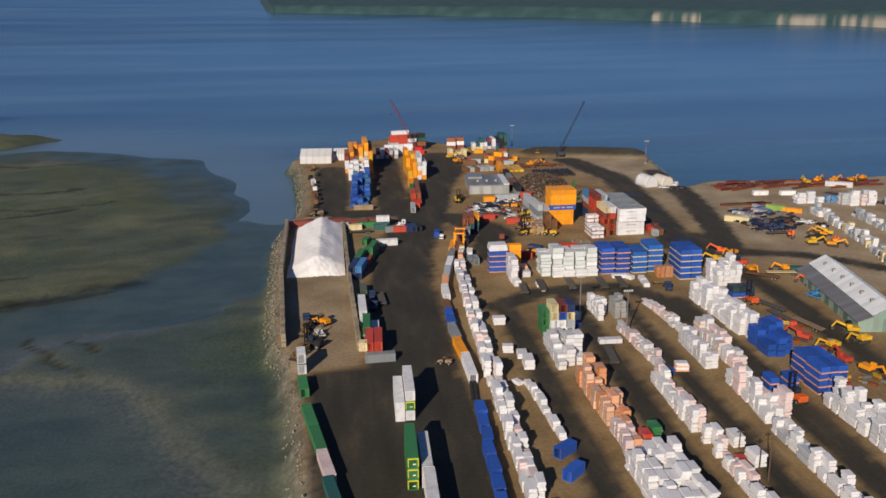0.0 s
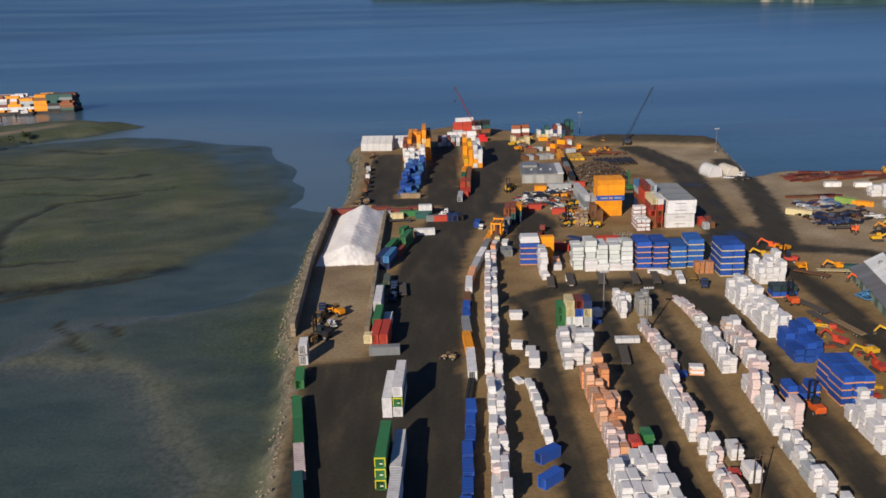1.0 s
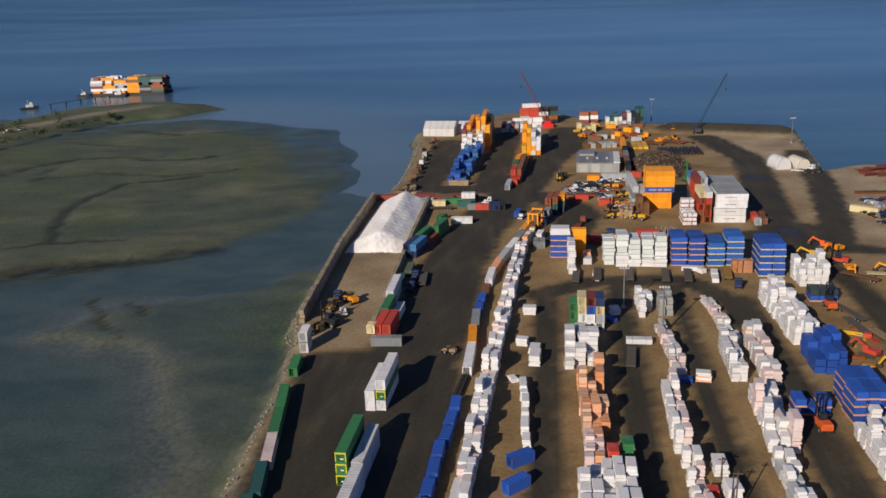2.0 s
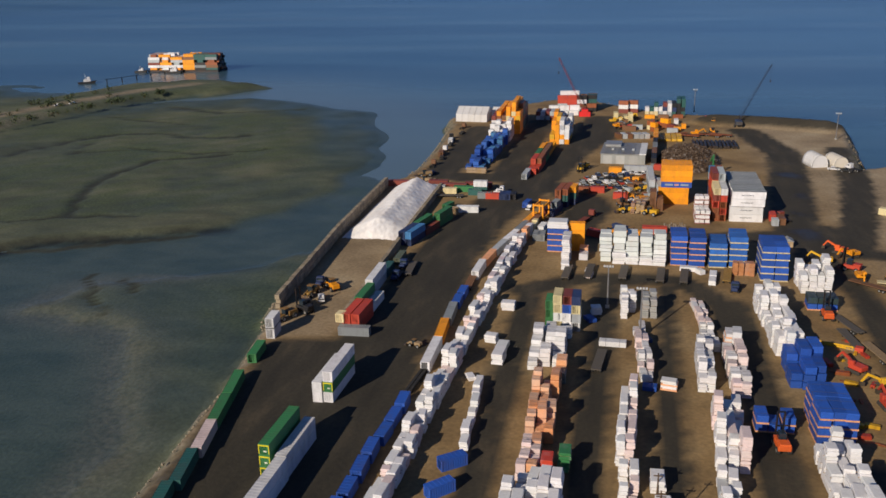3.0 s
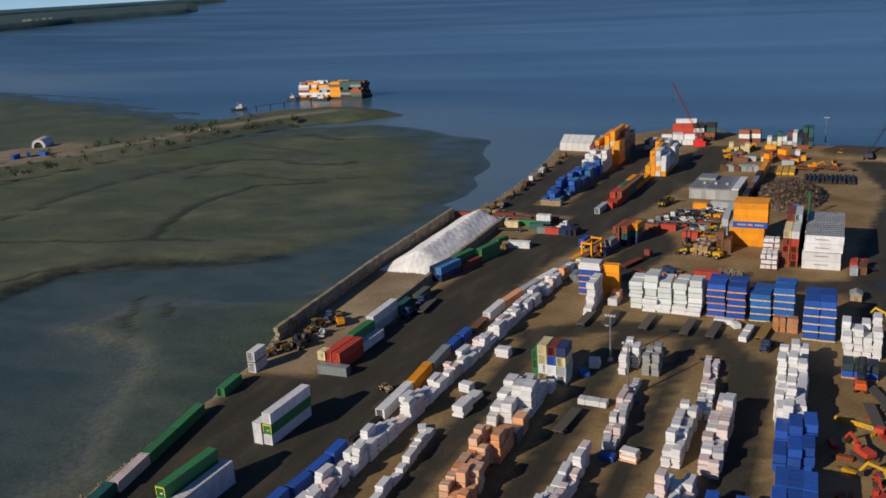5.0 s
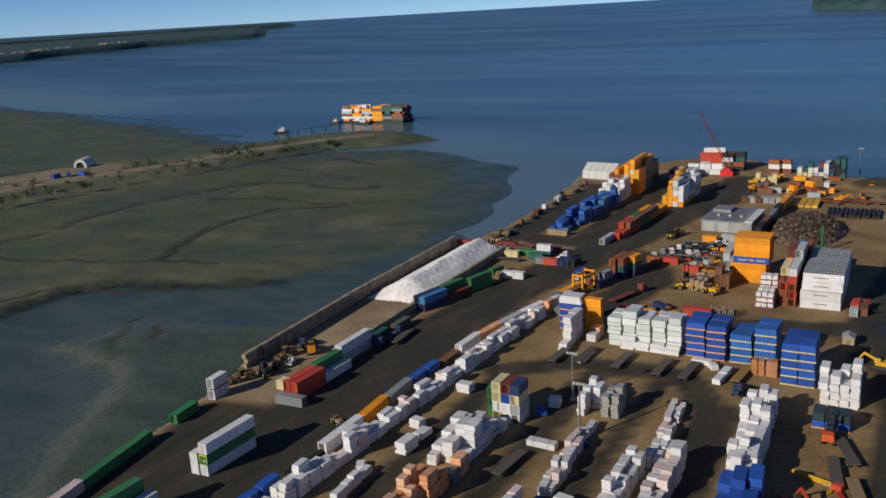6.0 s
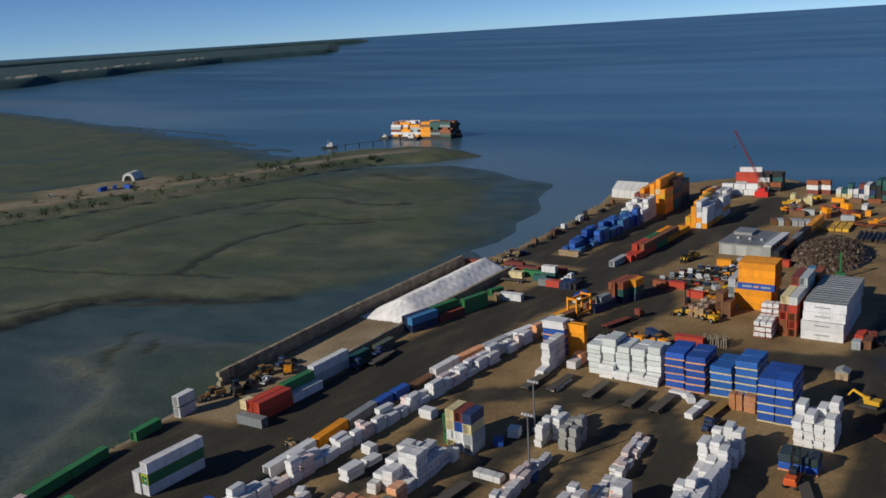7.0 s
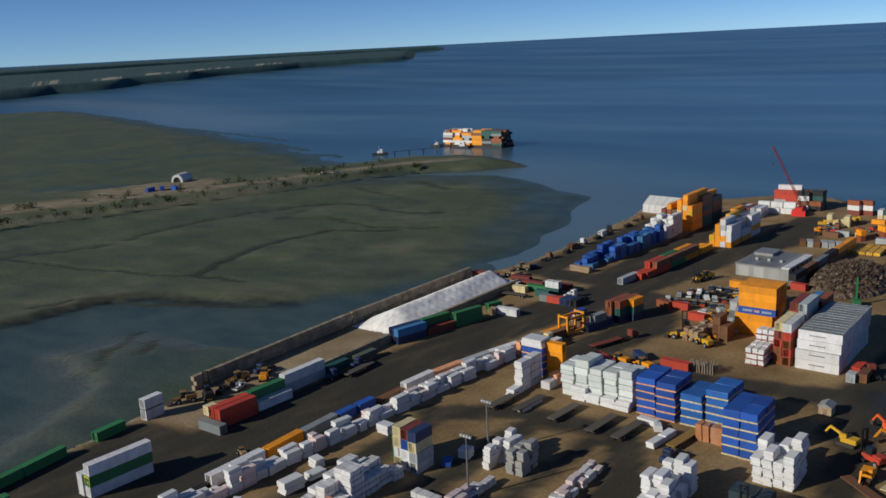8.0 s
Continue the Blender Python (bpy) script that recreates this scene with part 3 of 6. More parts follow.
def wrap_mesh(L, W, H, soft, variant):
    key = (round(L, 1), round(W, 1), round(H, 1), soft, variant)
    if key not in WRAP_MESH:
        bm = bmesh.new()
        box(bm, -W / 2, W / 2, -L / 2, L / 2, 0.12, H)
        bmesh.ops.subdivide_edges(bm, edges=[e for e in bm.edges if abs(e.verts[0].co.y - e.verts[1].co.y) > 0.1], cuts=max(1, int(L / 1.2)), use_grid_fill=True)
        bmesh.ops.bevel(bm, geom=[e for e in bm.edges if e.calc_face_angle(0) > 0.8], offset=0.07, segments=1, affect='EDGES')
        r = random.Random(hash((round(L * 10), round(W * 10), round(H * 10), variant)))
        for v in bm.verts:
            k = 0.5 if v.co.z < 0.5 else 1.0
            v.co.x += r.uniform(-soft, soft) * k
            v.co.z += r.uniform(-soft, soft * 0.6) * (v.co.z > 0.5)
            v.co.y += r.uniform(-soft, soft) * 0.5
        me = bpy.data.meshes.new("wrap")
        bm.to_mesh(me), bm.free()
        me.materials.append(None)
        WRAP_MESH[key] = me
    return WRAP_MESH[key]


BEARER_MESH = {}


def bundle(x, y, z=0.0, yaw=0.0, L=4.9, W=2.4, H=1.3, color=WHITE, band=None, mat=None, word=None, parts=True, group="wrapped bundles"):
    """A wrapped pack of boards on bearers with straps."""
    mat = mat or WRAP
    word = word or colour_word(color)
    name = "tarped_pack" if mat is TARP else "orange_pack" if word == "orange" else "wrapped_pack"
    if name == "wrapped_pack" and not (226 < y < 262 and 58 < x < 118 or 314 < y < 318):
        m = pose(x, y, z, 0, 0, yaw)
        courses = 1 if H < 1.0 else 2 if H < 2.0 else 3
        for k in range(courses):
            z0, z1 = 0.12 + (H - 0.12) * k / courses, 0.12 + (H - 0.12) * (k + 1) / courses
            part_m = m @ pose(rng.uniform(-0.12, 0.12), rng.uniform(-0.2, 0.2), 0, 0, 0, rng.uniform(-1.5, 1.5))
            rest_box("packs", part_m, W / 2 * rng.uniform(0.9, 1.0), L / 2 * rng.uniform(0.86, 1.0), z0 + (0.05 if k else 0), z1, near(color, 0.08), 0.1)
            if k:
                rest_box("packs", part_m, W / 2 - 0.25, L / 2 - 0.3, z0 - 0.02, z0 + 0.06, TAN, 0.01)
        for f in (-0.34, 0.34):
            rest_box("packs", m @ Matrix.Translation((0, f * L, 0)), W / 2, 0.1, 0, 0.13, TAN, 0.01)
        if band:
            rest_box("packs", m, W / 2 + 0.08, L / 2 + 0.08, 0.05, 0.42, band, 0.02)
        return None
    me = wrap_mesh(L, W, H, 0.05, rng.randrange(2))
    ob = new(name, me)
    ob.material_slots[0].link = 'OBJECT'
    ob.material_slots[0].material = mat
    ob.color = (*near(color, 0.22 if mat is TARP else 0.07), 1)
    ob.matrix_world = pose(x, y, z, 0, 0, yaw)
    tagged(ob, f"boards wrapped in {word} sheeting, " + ("stacked on another pack" if z > 0.4 else "set on timber bearers"), "pack", group)
    if parts:
        kb = ("b", round(W, 1))
        if kb not in BEARER_MESH:
            bm = boxes((-W / 2 - 0.02, W / 2 + 0.02, -0.1, 0.1, 0, 0.13))
            BEARER_MESH[kb] = bpy.data.meshes.new("bearer")
            bm.to_mesh(BEARER_MESH[kb]), bm.free()
            BEARER_MESH[kb].materials.append(TIMBER)
        ks = ("s", round(W, 1), round(H, 1))
        if ks not in BEARER_MESH:
            w, t = W / 2 + 0.055, 0.03
            bm = boxes((-w, w, -t, t, H + 0.03, H + 0.055), (-w - 0.02, -w, -t, t, 0.1, H + 0.055), (w, w + 0.02, -t, t, 0.1, H + 0.055))
            BEARER_MESH[ks] = bpy.data.meshes.new("strap")
            bm.to_mesh(BEARER_MESH[ks]), bm.free()
            BEARER_MESH[ks].materials.append(STEEL)
        for f in (-0.32, 0.32):
            b = obj("bearer", BEARER_MESH[kb], None, ob, TAN)
            b.location = (0, f * L, 0)
            s = obj("strap", BEARER_MESH[ks], None, ob, (0.12, 0.12, 0.13))
            s.location = (0, f * L * 0.8, 0)
    if band:
        t = 0.04
        kk = ("n", round(L, 1), round(W, 1))
        if kk not in BEARER_MESH:
            bm = boxes((-W / 2 - t - 0.05, W / 2 + t + 0.05, -L / 2 - t - 0.05, L / 2 + t + 0.05, 0.05, 0.42))
            BEARER_MESH[kk] = bpy.data.meshes.new("pallet_band")
            bm.to_mesh(BEARER_MESH[kk]), bm.free()
            BEARER_MESH[kk].materials.append(TIMBER)
        obj("pallet_band", BEARER_MESH[kk], None, ob, band, "bare timber edge band")
    return ob


def bundle_stack(x, y, n, yaw=0.0, L=4.9, W=2.4, H=1.3, color=WHITE, jitter=0.15, **kw):
    z = 0.0
    for i in range(n):
        bundle(x + rng.uniform(-jitter, jitter), y + rng.uniform(-jitter, jitter), z, yaw + rng.uniform(-2, 2), L, W, H, color, **kw)
        z += H + 0.03


def bundle_row(line, width, low, high, L=4.9, W=2.2, H=1.3, color=WHITE, gap=0.35, drop=0.0, **kw):
    """Stacks of packs set end to end along a line, in as many columns as the width holds."""
    for (x0, y0), (x1, y1) in zip(line, line[1:]):
        d = math.hypot(x1 - x0, y1 - y0)
        yaw = math.degrees(math.atan2(-(x1 - x0), y1 - y0))
        ux, uy = (x1 - x0) / d, (y1 - y0) / d
        w_, h_ = W * 0.8, H * 0.8
        cols = max(1, round(width * 0.92 / (w_ + 0.1)))
        for c in range(cols):
            s = rng.uniform(0, 0.8)
            off = (c - (cols - 1) / 2) * (w_ + 0.12)
            while s < d - 1.0:
                l = L * rng.choice((0.5, 0.65, 0.8, 0.9))
                if rng.random() >= drop + 0.04:
                    m = s + l / 2
                    cc = color if not isinstance(color, list) else rng.choice(color)
                    total = rng.uniform(max(0.8, low - 0.2), high) * H
                    z, turn_, side_ = 0.0, yaw + rng.uniform(-4, 4), off + rng.uniform(-0.25, 0.25)
                    while z < total - 0.3:
                        h = round(h_ * rng.choice((0.9, 1.2, 1.5, 1.9)), 1)
                        ll, sh = l * rng.choice((1.0, 1.0, 1.0, 0.7)), rng.uniform(-0.12, 0.12)
                        bundle(x0 + ux * (m + sh) + uy * (side_ + sh), y0 + uy * (m + sh) - ux * (side_ + sh), z, turn_ + rng.uniform(-2, 2), ll, w_, h, cc, **kw)
                        z += h + 0.02
                s += l + rng.uniform(0.0, gap * 1.6)


def wheel_parts(e, spots, r=0.5, w=0.35):
    for x, y in spots:
        bm = bmesh.new()
        tube(bm, (-w / 2, 0, 0), (w / 2, 0, 0), r, 14)
        t = obj("wheel", bm, RUBBER, e, (0.02, 0.02, 0.02), "black rubber tyre")
        t.location = (x, y, r)
        bm = bmesh.new()
        tube(bm, (-w / 2 - 0.02, 0, 0), (w / 2 + 0.02, 0, 0), r * 0.5, 10)
        obj("rim", bm, STEEL, t, (0.4, 0.4, 0.4))


VEHICLES = {}


def park(kind, build, x, y, yaw, color, label, category, z=0.0):
    """The first of a kind is built, the rest are copies in their own colours."""
    key = (kind,)
    m = pose(x, y, z, 0, 0, yaw)
    if key not in VEHICLES:
        e = root(kind, m, label, category, kind.replace("_", " ") + "s")
        build(e, color)
        VEHICLES[key] = e
        return e
    c = copy_thing(VEHICLES[key], m)
    c["label"] = label
    for ch in c.children:
        if ch.name.split(".")[0] in ("body", "cab", "boom", "hood"):
            ch.color = (*color, 1)
    return c


def car_parts(e, color):
    bm = bmesh.new()
    prism(bm, [(-2.2, 0.35), (2.2, 0.35), (2.25, 0.8), (1.3, 0.95), (-2.1, 0.98), (-2.25, 0.7)], -0.9, 0.9)
    bmesh.ops.transform(bm, matrix=pose(0, 0, 0, 0, 0, 90), verts=bm.verts[:])
    obj("body", bm, PAINT, e, color)
    bm = bmesh.new()
    prism(bm, [(-1.9, 0.96), (1.1, 0.96), (0.5, 1.5), (-1.4, 1.52)], -0.8, 0.8)
    bmesh.ops.transform(bm, matrix=pose(0, 0, 0, 0, 0, 90), verts=bm.verts[:])
    obj("window", bm, GLASS, e)
    obj("roof", bevelled(-0.72, 0.72, -1.3, 0.45, 1.5, 1.58, 0.03), PAINT, e, color)
    wheel_parts(e, [(-0.82, 1.35), (0.82, 1.35), (-0.82, -1.35), (0.82, -1.35)], 0.34, 0.24)


def pickup_parts(e, color):
    obj("body", bevelled(-0.98, 0.98, -2.8, 2.8, 0.5, 1.1, 0.08), PAINT, e, color)
    obj("cab", bevelled(-0.92, 0.92, -0.5, 1.2, 1.1, 1.9, 0.16), PAINT, e, color)
    obj("window", boxes((-0.935, 0.935, -0.35, 1.05, 1.3, 1.7)), GLASS, e)
    obj("bed", boxes((-0.98, -0.9, -2.8, -0.6, 1.1, 1.4), (0.9, 0.98, -2.8, -0.6, 1.1, 1.4), (-0.9, 0.9, -2.8, -2.72, 1.1, 1.4)), PAINT, e, color)
    wheel_parts(e, [(-0.9, 1.8), (0.9, 1.8), (-0.9, -1.7), (0.9, -1.7)], 0.42, 0.28)


def loader_parts(e, color):
    obj("body", bevelled(-1.2, 1.2, -3.4, -0.2, 1.1, 2.6, 0.15), PAINT, e, color)
    obj("cab", bevelled(-0.85, 0.85, -0.6, 1.1, 1.6, 3.5, 0.12), GLASS, e, color)
    obj("cab_roof", bevelled(-0.95, 0.95, -0.7, 1.2, 3.5, 3.65, 0.05), PAINT, e, color)
    bm = bmesh.new()
    for x in (-0.7, 0.7):
        box(bm, x - 0.15, x + 0.15, 0, 3.2, -0.25, 0.25, pose(0, 1.0, 1.9, -14, 0, 0))
    box(bm, -0.8, 0.8, 1.0, 2.4, 0.9, 1.7)
    obj("boom", bm, PAINT, e, color)
    bm = bmesh.new()
    prism(bm, [(0, 0.1), (1.3, 0.1), (1.45, 0.3), (0.3, 0.5), (0.2, 1.3), (0, 1.4)], -1.5, 1.5)
    bmesh.ops.transform(bm, matrix=pose(0, 3.8, 0.1, 0, 0, 90), verts=bm.verts[:])
    obj("bucket", bm, STEEL, e, (0.1, 0.07, 0.05))
    wheel_parts(e, [(-1.2, 1.9), (1.2, 1.9), (-1.2, -2.2), (1.2, -2.2)], 0.85, 0.65)


def forklift_parts(e, color):
    obj("body", bevelled(-1.4, 1.4, -3.6, 1.6, 1.0, 2.2, 0.18), PAINT, e, color)
    obj("hood", bevelled(-1.2, 1.2, -3.8, -1.4, 2.2, 2.8, 0.15), PAINT, e, color)
    obj("cab", bevelled(-0.8, 0.8, -1.0, 0.8, 2.2, 3.9, 0.1), GLASS, e)
    bm = bmesh.new()
    for x in (-0.75, 0.75):
        box(bm, x - 0.16, x + 0.16, 1.7, 2.15, 0.3, 7.6)
    for z in (1.0, 4.0, 7.4):
        box(bm, -0.6, 0.6, 1.75, 2.05, z, z + 0.25)
    obj("mast", bm, STEEL, e, BLACK)
    obj("fork", boxes((-0.95, -0.7, 2.15, 4.4, 0.35, 0.47), (-0.95, -0.7, 2.15, 2.3, 0.35, 1.6)), STEEL, e, BLACK)
    obj("fork", boxes((0.7, 0.95, 2.15, 4.4, 0.35, 0.47), (0.7, 0.95, 2.15, 2.3, 0.35, 1.6)), STEEL, e, BLACK)
    wheel_parts(e, [(-1.25, 1.0), (1.25, 1.0), (-1.2, -2.6), (1.2, -2.6)], 0.8, 0.7)


def trailer_parts(e, color):
    obj("body", boxes((-1.25, 1.25, -6.2, 6.2, 1.15, 1.38), (-0.5, -0.3, -6, 6, 0.85, 1.15), (0.3, 0.5, -6, 6, 0.85, 1.15)), TIMBER, e, color)
    wheel_parts(e, [(x, y) for x in (-1.0, 1.0) for y in (-4.9, -3.7)], 0.5, 0.45)
    obj("landing_leg", boxes((-0.6, -0.45, 3.4, 3.6, 0, 0.9)), STEEL, e, BLACK)
    obj("landing_leg", boxes((0.45, 0.6, 3.4, 3.6, 0, 0.9)), STEEL, e, BLACK)


def truck_parts(e, color):
    obj("cab", bevelled(-1.2, 1.2, 1.4, 3.2, 0.9, 3.2, 0.2), PAINT, e, color)
    obj("hood", bevelled(-0.95, 0.95, 3.2, 4.9, 0.8, 1.9, 0.2), PAINT, e, color)
    obj("window", boxes((-1.22, 1.22, 2.0, 2.9, 2.1, 2.8), (-1.0, 1.0, 3.15, 3.22, 2.1, 2.9)), GLASS, e)
    obj("frame", boxes((-0.45, 0.45, -3.2, 1.4, 0.7, 1.05)), STEEL, e, BLACK)
    wheel_parts(e, [(-1.05, 3.7), (1.05, 3.7), (-1.0, -1.4), (1.0, -1.4), (-1.0, -2.6), (1.0, -2.6)], 0.52, 0.4)


def excavator_parts(e, color):
    for x in (-1.2, 1.2):
        obj("track", bevelled(x - 0.35, x + 0.35, -2.2, 2.2, 0.0, 0.95, 0.25), RUBBER, e, (0.05, 0.045, 0.04))
    obj("body", bevelled(-1.4, 1.4, -2.6, 1.2, 1.1, 2.3, 0.15), PAINT, e, color)
    obj("cab", bevelled(-1.35, -0.4, -0.2, 1.5, 2.0, 3.2, 0.12), PAINT, e, color)
    bm = bmesh.new()
    box(bm, -0.22, 0.22, 0, 4.2, -0.3, 0.3, pose(0.3, 0.6, 2.0, 24, 0, 0))
    box(bm, -0.18, 0.18, 0, 2.6, -0.22, 0.22, pose(0.3, 4.3, 3.7, -55, 0, 0))
    obj("boom", bm, PAINT, e, color)
    obj("bucket", boxes((-0.3, 0.9, 5.0, 6.0, 0.8, 1.8)), STEEL, e, (0.1, 0.08, 0.06))


CARS = [WHITE, WHITE, (0.3, 0.32, 0.34), BLACK, RED, NAVY, (0.55, 0.56, 0.57), (0.1, 0.12, 0.14)]


def car(x, y, yaw, color=None):
    c = color or rng.choice(CARS)
    return park("parked_car", car_parts, x, y, yaw, c, f"small {colour_word(c)} saloon car parked on gravel", "car")


def pickup(x, y, yaw, color=None):
    c = color or rng.choice(CARS)
    return park("pickup_truck", pickup_parts, x, y, yaw, c, f"{colour_word(c)} pickup truck parked on the gravel", "truck")


def loader(x, y, yaw, color=YELLOW):
    return park("wheel_loader", loader_parts, x, y, yaw, color, f"{colour_word(color)} wheel loader with its bucket lowered", "loader")


def forklift(x, y, yaw, color=ORANGE):
    return park("heavy_forklift", forklift_parts, x, y, yaw, color, f"heavy {colour_word(color)} forklift with a tall black mast", "forklift")


def trailer(x, y, yaw, color=(0.10, 0.09, 0.08)):
    return park("flatbed_trailer", trailer_parts, x, y, yaw, color, "long empty flatbed trailer with a grey plank deck", "trailer")


def truck(x, y, yaw, color=NAVY):
    return park("tractor_truck", truck_parts, x, y, yaw, color, f"{colour_word(color)} tractor truck without a trailer", "truck")


def excavator(x, y, yaw, color=ORANGE):
    return park("tracked_excavator", excavator_parts, x, y, yaw, color, f"{colour_word(color)} tracked excavator with its arm bent", "excavator")


def light_mast(x, y, h):
    e = root("light_mast", pose(x, y, 0), "tall grey steel yard light mast with floodlights", "lamp post", "light masts")
    bm = bmesh.new()
    tube(bm, (0, 0, 0), (0, 0, h), 0.3, 10, 0.16)
    obj("pole", bm, STEEL, e, (0.25, 0.25, 0.26))
    obj("base", bevelled(-0.6, 0.6, -0.6, 0.6, 0, 0.8, 0.08), CONCRETE, e, (0.4, 0.4, 0.38))
    obj("crossarm", boxes((-1.4, 1.4, -0.1, 0.1, h - 0.2, h)), STEEL, e, (0.3, 0.3, 0.3))
    for x_ in (-1.2, -0.4, 0.4, 1.2):
        obj("floodlight", bevelled(x_ - 0.28, x_ + 0.28, -0.35, 0.2, h, h + 0.5, 0.06), SHEET, e, (0.6, 0.6, 0.6))
    return e


def lattice(bm, a, b, w, n, r):
    a, b = Vector(a), Vector(b)
    d = (b - a).normalized()
    u = d.cross(Vector((0, 0, 1))).normalized() if abs(d.z) < 0.99 else Vector((1, 0, 0))
    v = d.cross(u)
    rails = []
    for su, sv in ((-1, -1), (1, -1), (1, 1), (-1, 1)):
        off = (u * su + v * sv) * w / 2
        tube(bm, a + off * 0.6, b + off * 0.5, r, 5)
        rails.append(off)
    for i in range(n):
        for k in range(4):
            p0, p1 = a + (b - a) * (i / n) + rails[k] * 0.55, a + (b - a) * ((i + 1) / n) + rails[(k + 1) % 4] * 0.55
            tube(bm, p0, p1, r * 0.6, 4)


def crawler_crane(x, y, yaw, tip, color, word):
    """tip: boom head in local metres."""
    e = root("crawler_crane", pose(x, y, 0, 0, 0, yaw), f"{word} lattice-boom crawler crane with raised boom on the wharf", "crane", "cranes")
    for s in (-1, 1):
        obj("track", bevelled(s * 2.2 - 0.5, s * 2.2 + 0.5, -3.5, 3.5, 0, 1.3, 0.3), RUBBER, e, (0.05, 0.05, 0.05))
    obj("house", bevelled(-1.8, 1.8, -4.5, 2.0, 1.6, 4.0, 0.2), PAINT, e, color)
    obj("counterweight", bevelled(-1.9, 1.9, -5.6, -4.5, 1.7, 3.6, 0.15), STEEL, e, (0.1, 0.1, 0.1))
    obj("turntable", boxes((-1.7, 1.7, -1.7, 1.7, 1.0, 1.6)), STEEL, e, BLACK)
    bm = bmesh.new()
    lattice(bm, (0, 2.0, 2.0), tip, 1.5, 14, 0.1)
    obj("boom", bm, STEEL, e, color)
    bm = bmesh.new()
    tube(bm, (0, -2.5, 4.0), (0, -3.4, 8.5), 0.14, 6)
    tube(bm, (0, -3.4, 8.5), tip, 0.06, 4)
    tube(bm, (0, -4.6, 3.6), (0, -3.4, 8.5), 0.06, 4)
    obj("gantry", bm, STEEL, e, BLACK)
    bm = bmesh.new()
    tube(bm, tip, (tip[0], tip[1] + 0.3, tip[2] - 9), 0.05, 4)
    box(bm, tip[0] - 0.3, tip[0] + 0.3, tip[1], tip[1] + 0.5, tip[2] - 10, tip[2] - 9)
    obj("hook_block", bm, STEEL, e, BLACK)


def arch_tent(x, y, yaw, w, l, h, color=WHITE, z=0.0, label="white fabric arched storage shelter with open end"):
    e = root("arched_shelter", pose(x, y, z, 0, 0, yaw), label, "tent", "arched shelters")
    bm = bmesh.new()
    pts = [(w / 2 * math.cos(a), h * math.sin(a) ** 0.8) for a in np.linspace(0, math.pi, 17)]
    for j in range(8):
        y0, y1 = -l / 2 + l * j / 8, -l / 2 + l * (j + 1) / 8
        for (xa, za), (xb, zb) in zip(pts, pts[1:]):
            vs = [bm.verts.new(p) for p in ((xa, y0, za), (xa, y1, za), (xb, y1, zb), (xb, y0, zb))]
            bm.faces.new(vs)
    bmesh.ops.remove_doubles(bm, verts=bm.verts[:], dist=0.001)
    bmesh.ops.solidify(bm, geom=bm.faces[:], thickness=0.12)
    obj("cover", bm, FABRIC, e, color, smooth=True)
    bm = bmesh.new()
    vs = [bm.verts.new((px_ * 0.985, l / 2 - 0.2, pz * 0.985)) for px_, pz in pts]
    bm.faces.new(vs)
    ex = bmesh.ops.extrude_face_region(bm, geom=bm.faces[:])
    bmesh.ops.translate(bm, verts=[v for v in ex["geom"] if isinstance(v, bmesh.types.BMVert)], vec=(0, -0.1, 0))
    obj("end_wall", bm, FABRIC, e, color)
    bm = bmesh.new()
    low_a = [(xx * 0.985, zz * 0.985) for xx, zz in pts]
    low_b = [(xx * 0.62, zz * 0.66) for xx, zz in pts]
    for (a0, a1), (b0, b1) in zip(zip(low_a, low_a[1:]), zip(low_b, low_b[1:])):
        bm.faces.new([bm.verts.new((xx, -l / 2 + 0.25, zz)) for xx, zz in (a0, a1, b1, b0)])
    bmesh.ops.remove_doubles(bm, verts=bm.verts[:], dist=0.001)
    bmesh.ops.solidify(bm, geom=bm.faces[:], thickness=0.1)
    obj("front_wall", bm, FABRIC, e, color)
    for j in range(9):
        y0 = -l / 2 + l * j / 8 * 0.995
        bm = bmesh.new()
        for (xa, za), (xb, zb) in zip(pts, pts[1:]):
            tube(bm, (xa * 1.004, y0, za * 1.004), (xb * 1.004, y0, zb * 1.004), 0.1, 5)
        obj("rib", bm, STEEL, e, (0.5, 0.5, 0.5))
    return e


def gable_shelter(x, y, yaw, w, l, h, eave):
    e = root("gabled_shelter", pose(x, y, 0, 0, 0, yaw), "white fabric gabled storage shelter near the wharf's end", "tent", "gabled shelters")
    bm = bmesh.new()
    prism(bm, [(-w / 2, 0), (w / 2, 0), (w / 2 - 0.6, eave), (0, h), (-w / 2 + 0.6, eave)], -l / 2, l / 2)
    obj("cover", bm, FABRIC, e, WHITE)
    for i in range(6):
        yy = -l / 2 + l * i / 5
        bm = bmesh.new()
        for (xa, za), (xb, zb) in (((-w / 2, 0), (-w / 2 + 0.6, eave)), ((-w / 2 + 0.6, eave), (0, h)), ((0, h), (w / 2 - 0.6, eave)), ((w / 2 - 0.6, eave), (w / 2, 0))):
            tube(bm, (xa, yy, za), (xb, yy, zb), 0.12, 5)
        obj("rib", bm, STEEL, e, (0.5, 0.5, 0.5))
    obj("door", boxes((-2.2, 2.2, -l / 2 - 0.1, -l / 2, 0, 4.5)), FABRIC, e, (0.5, 0.5, 0.48))


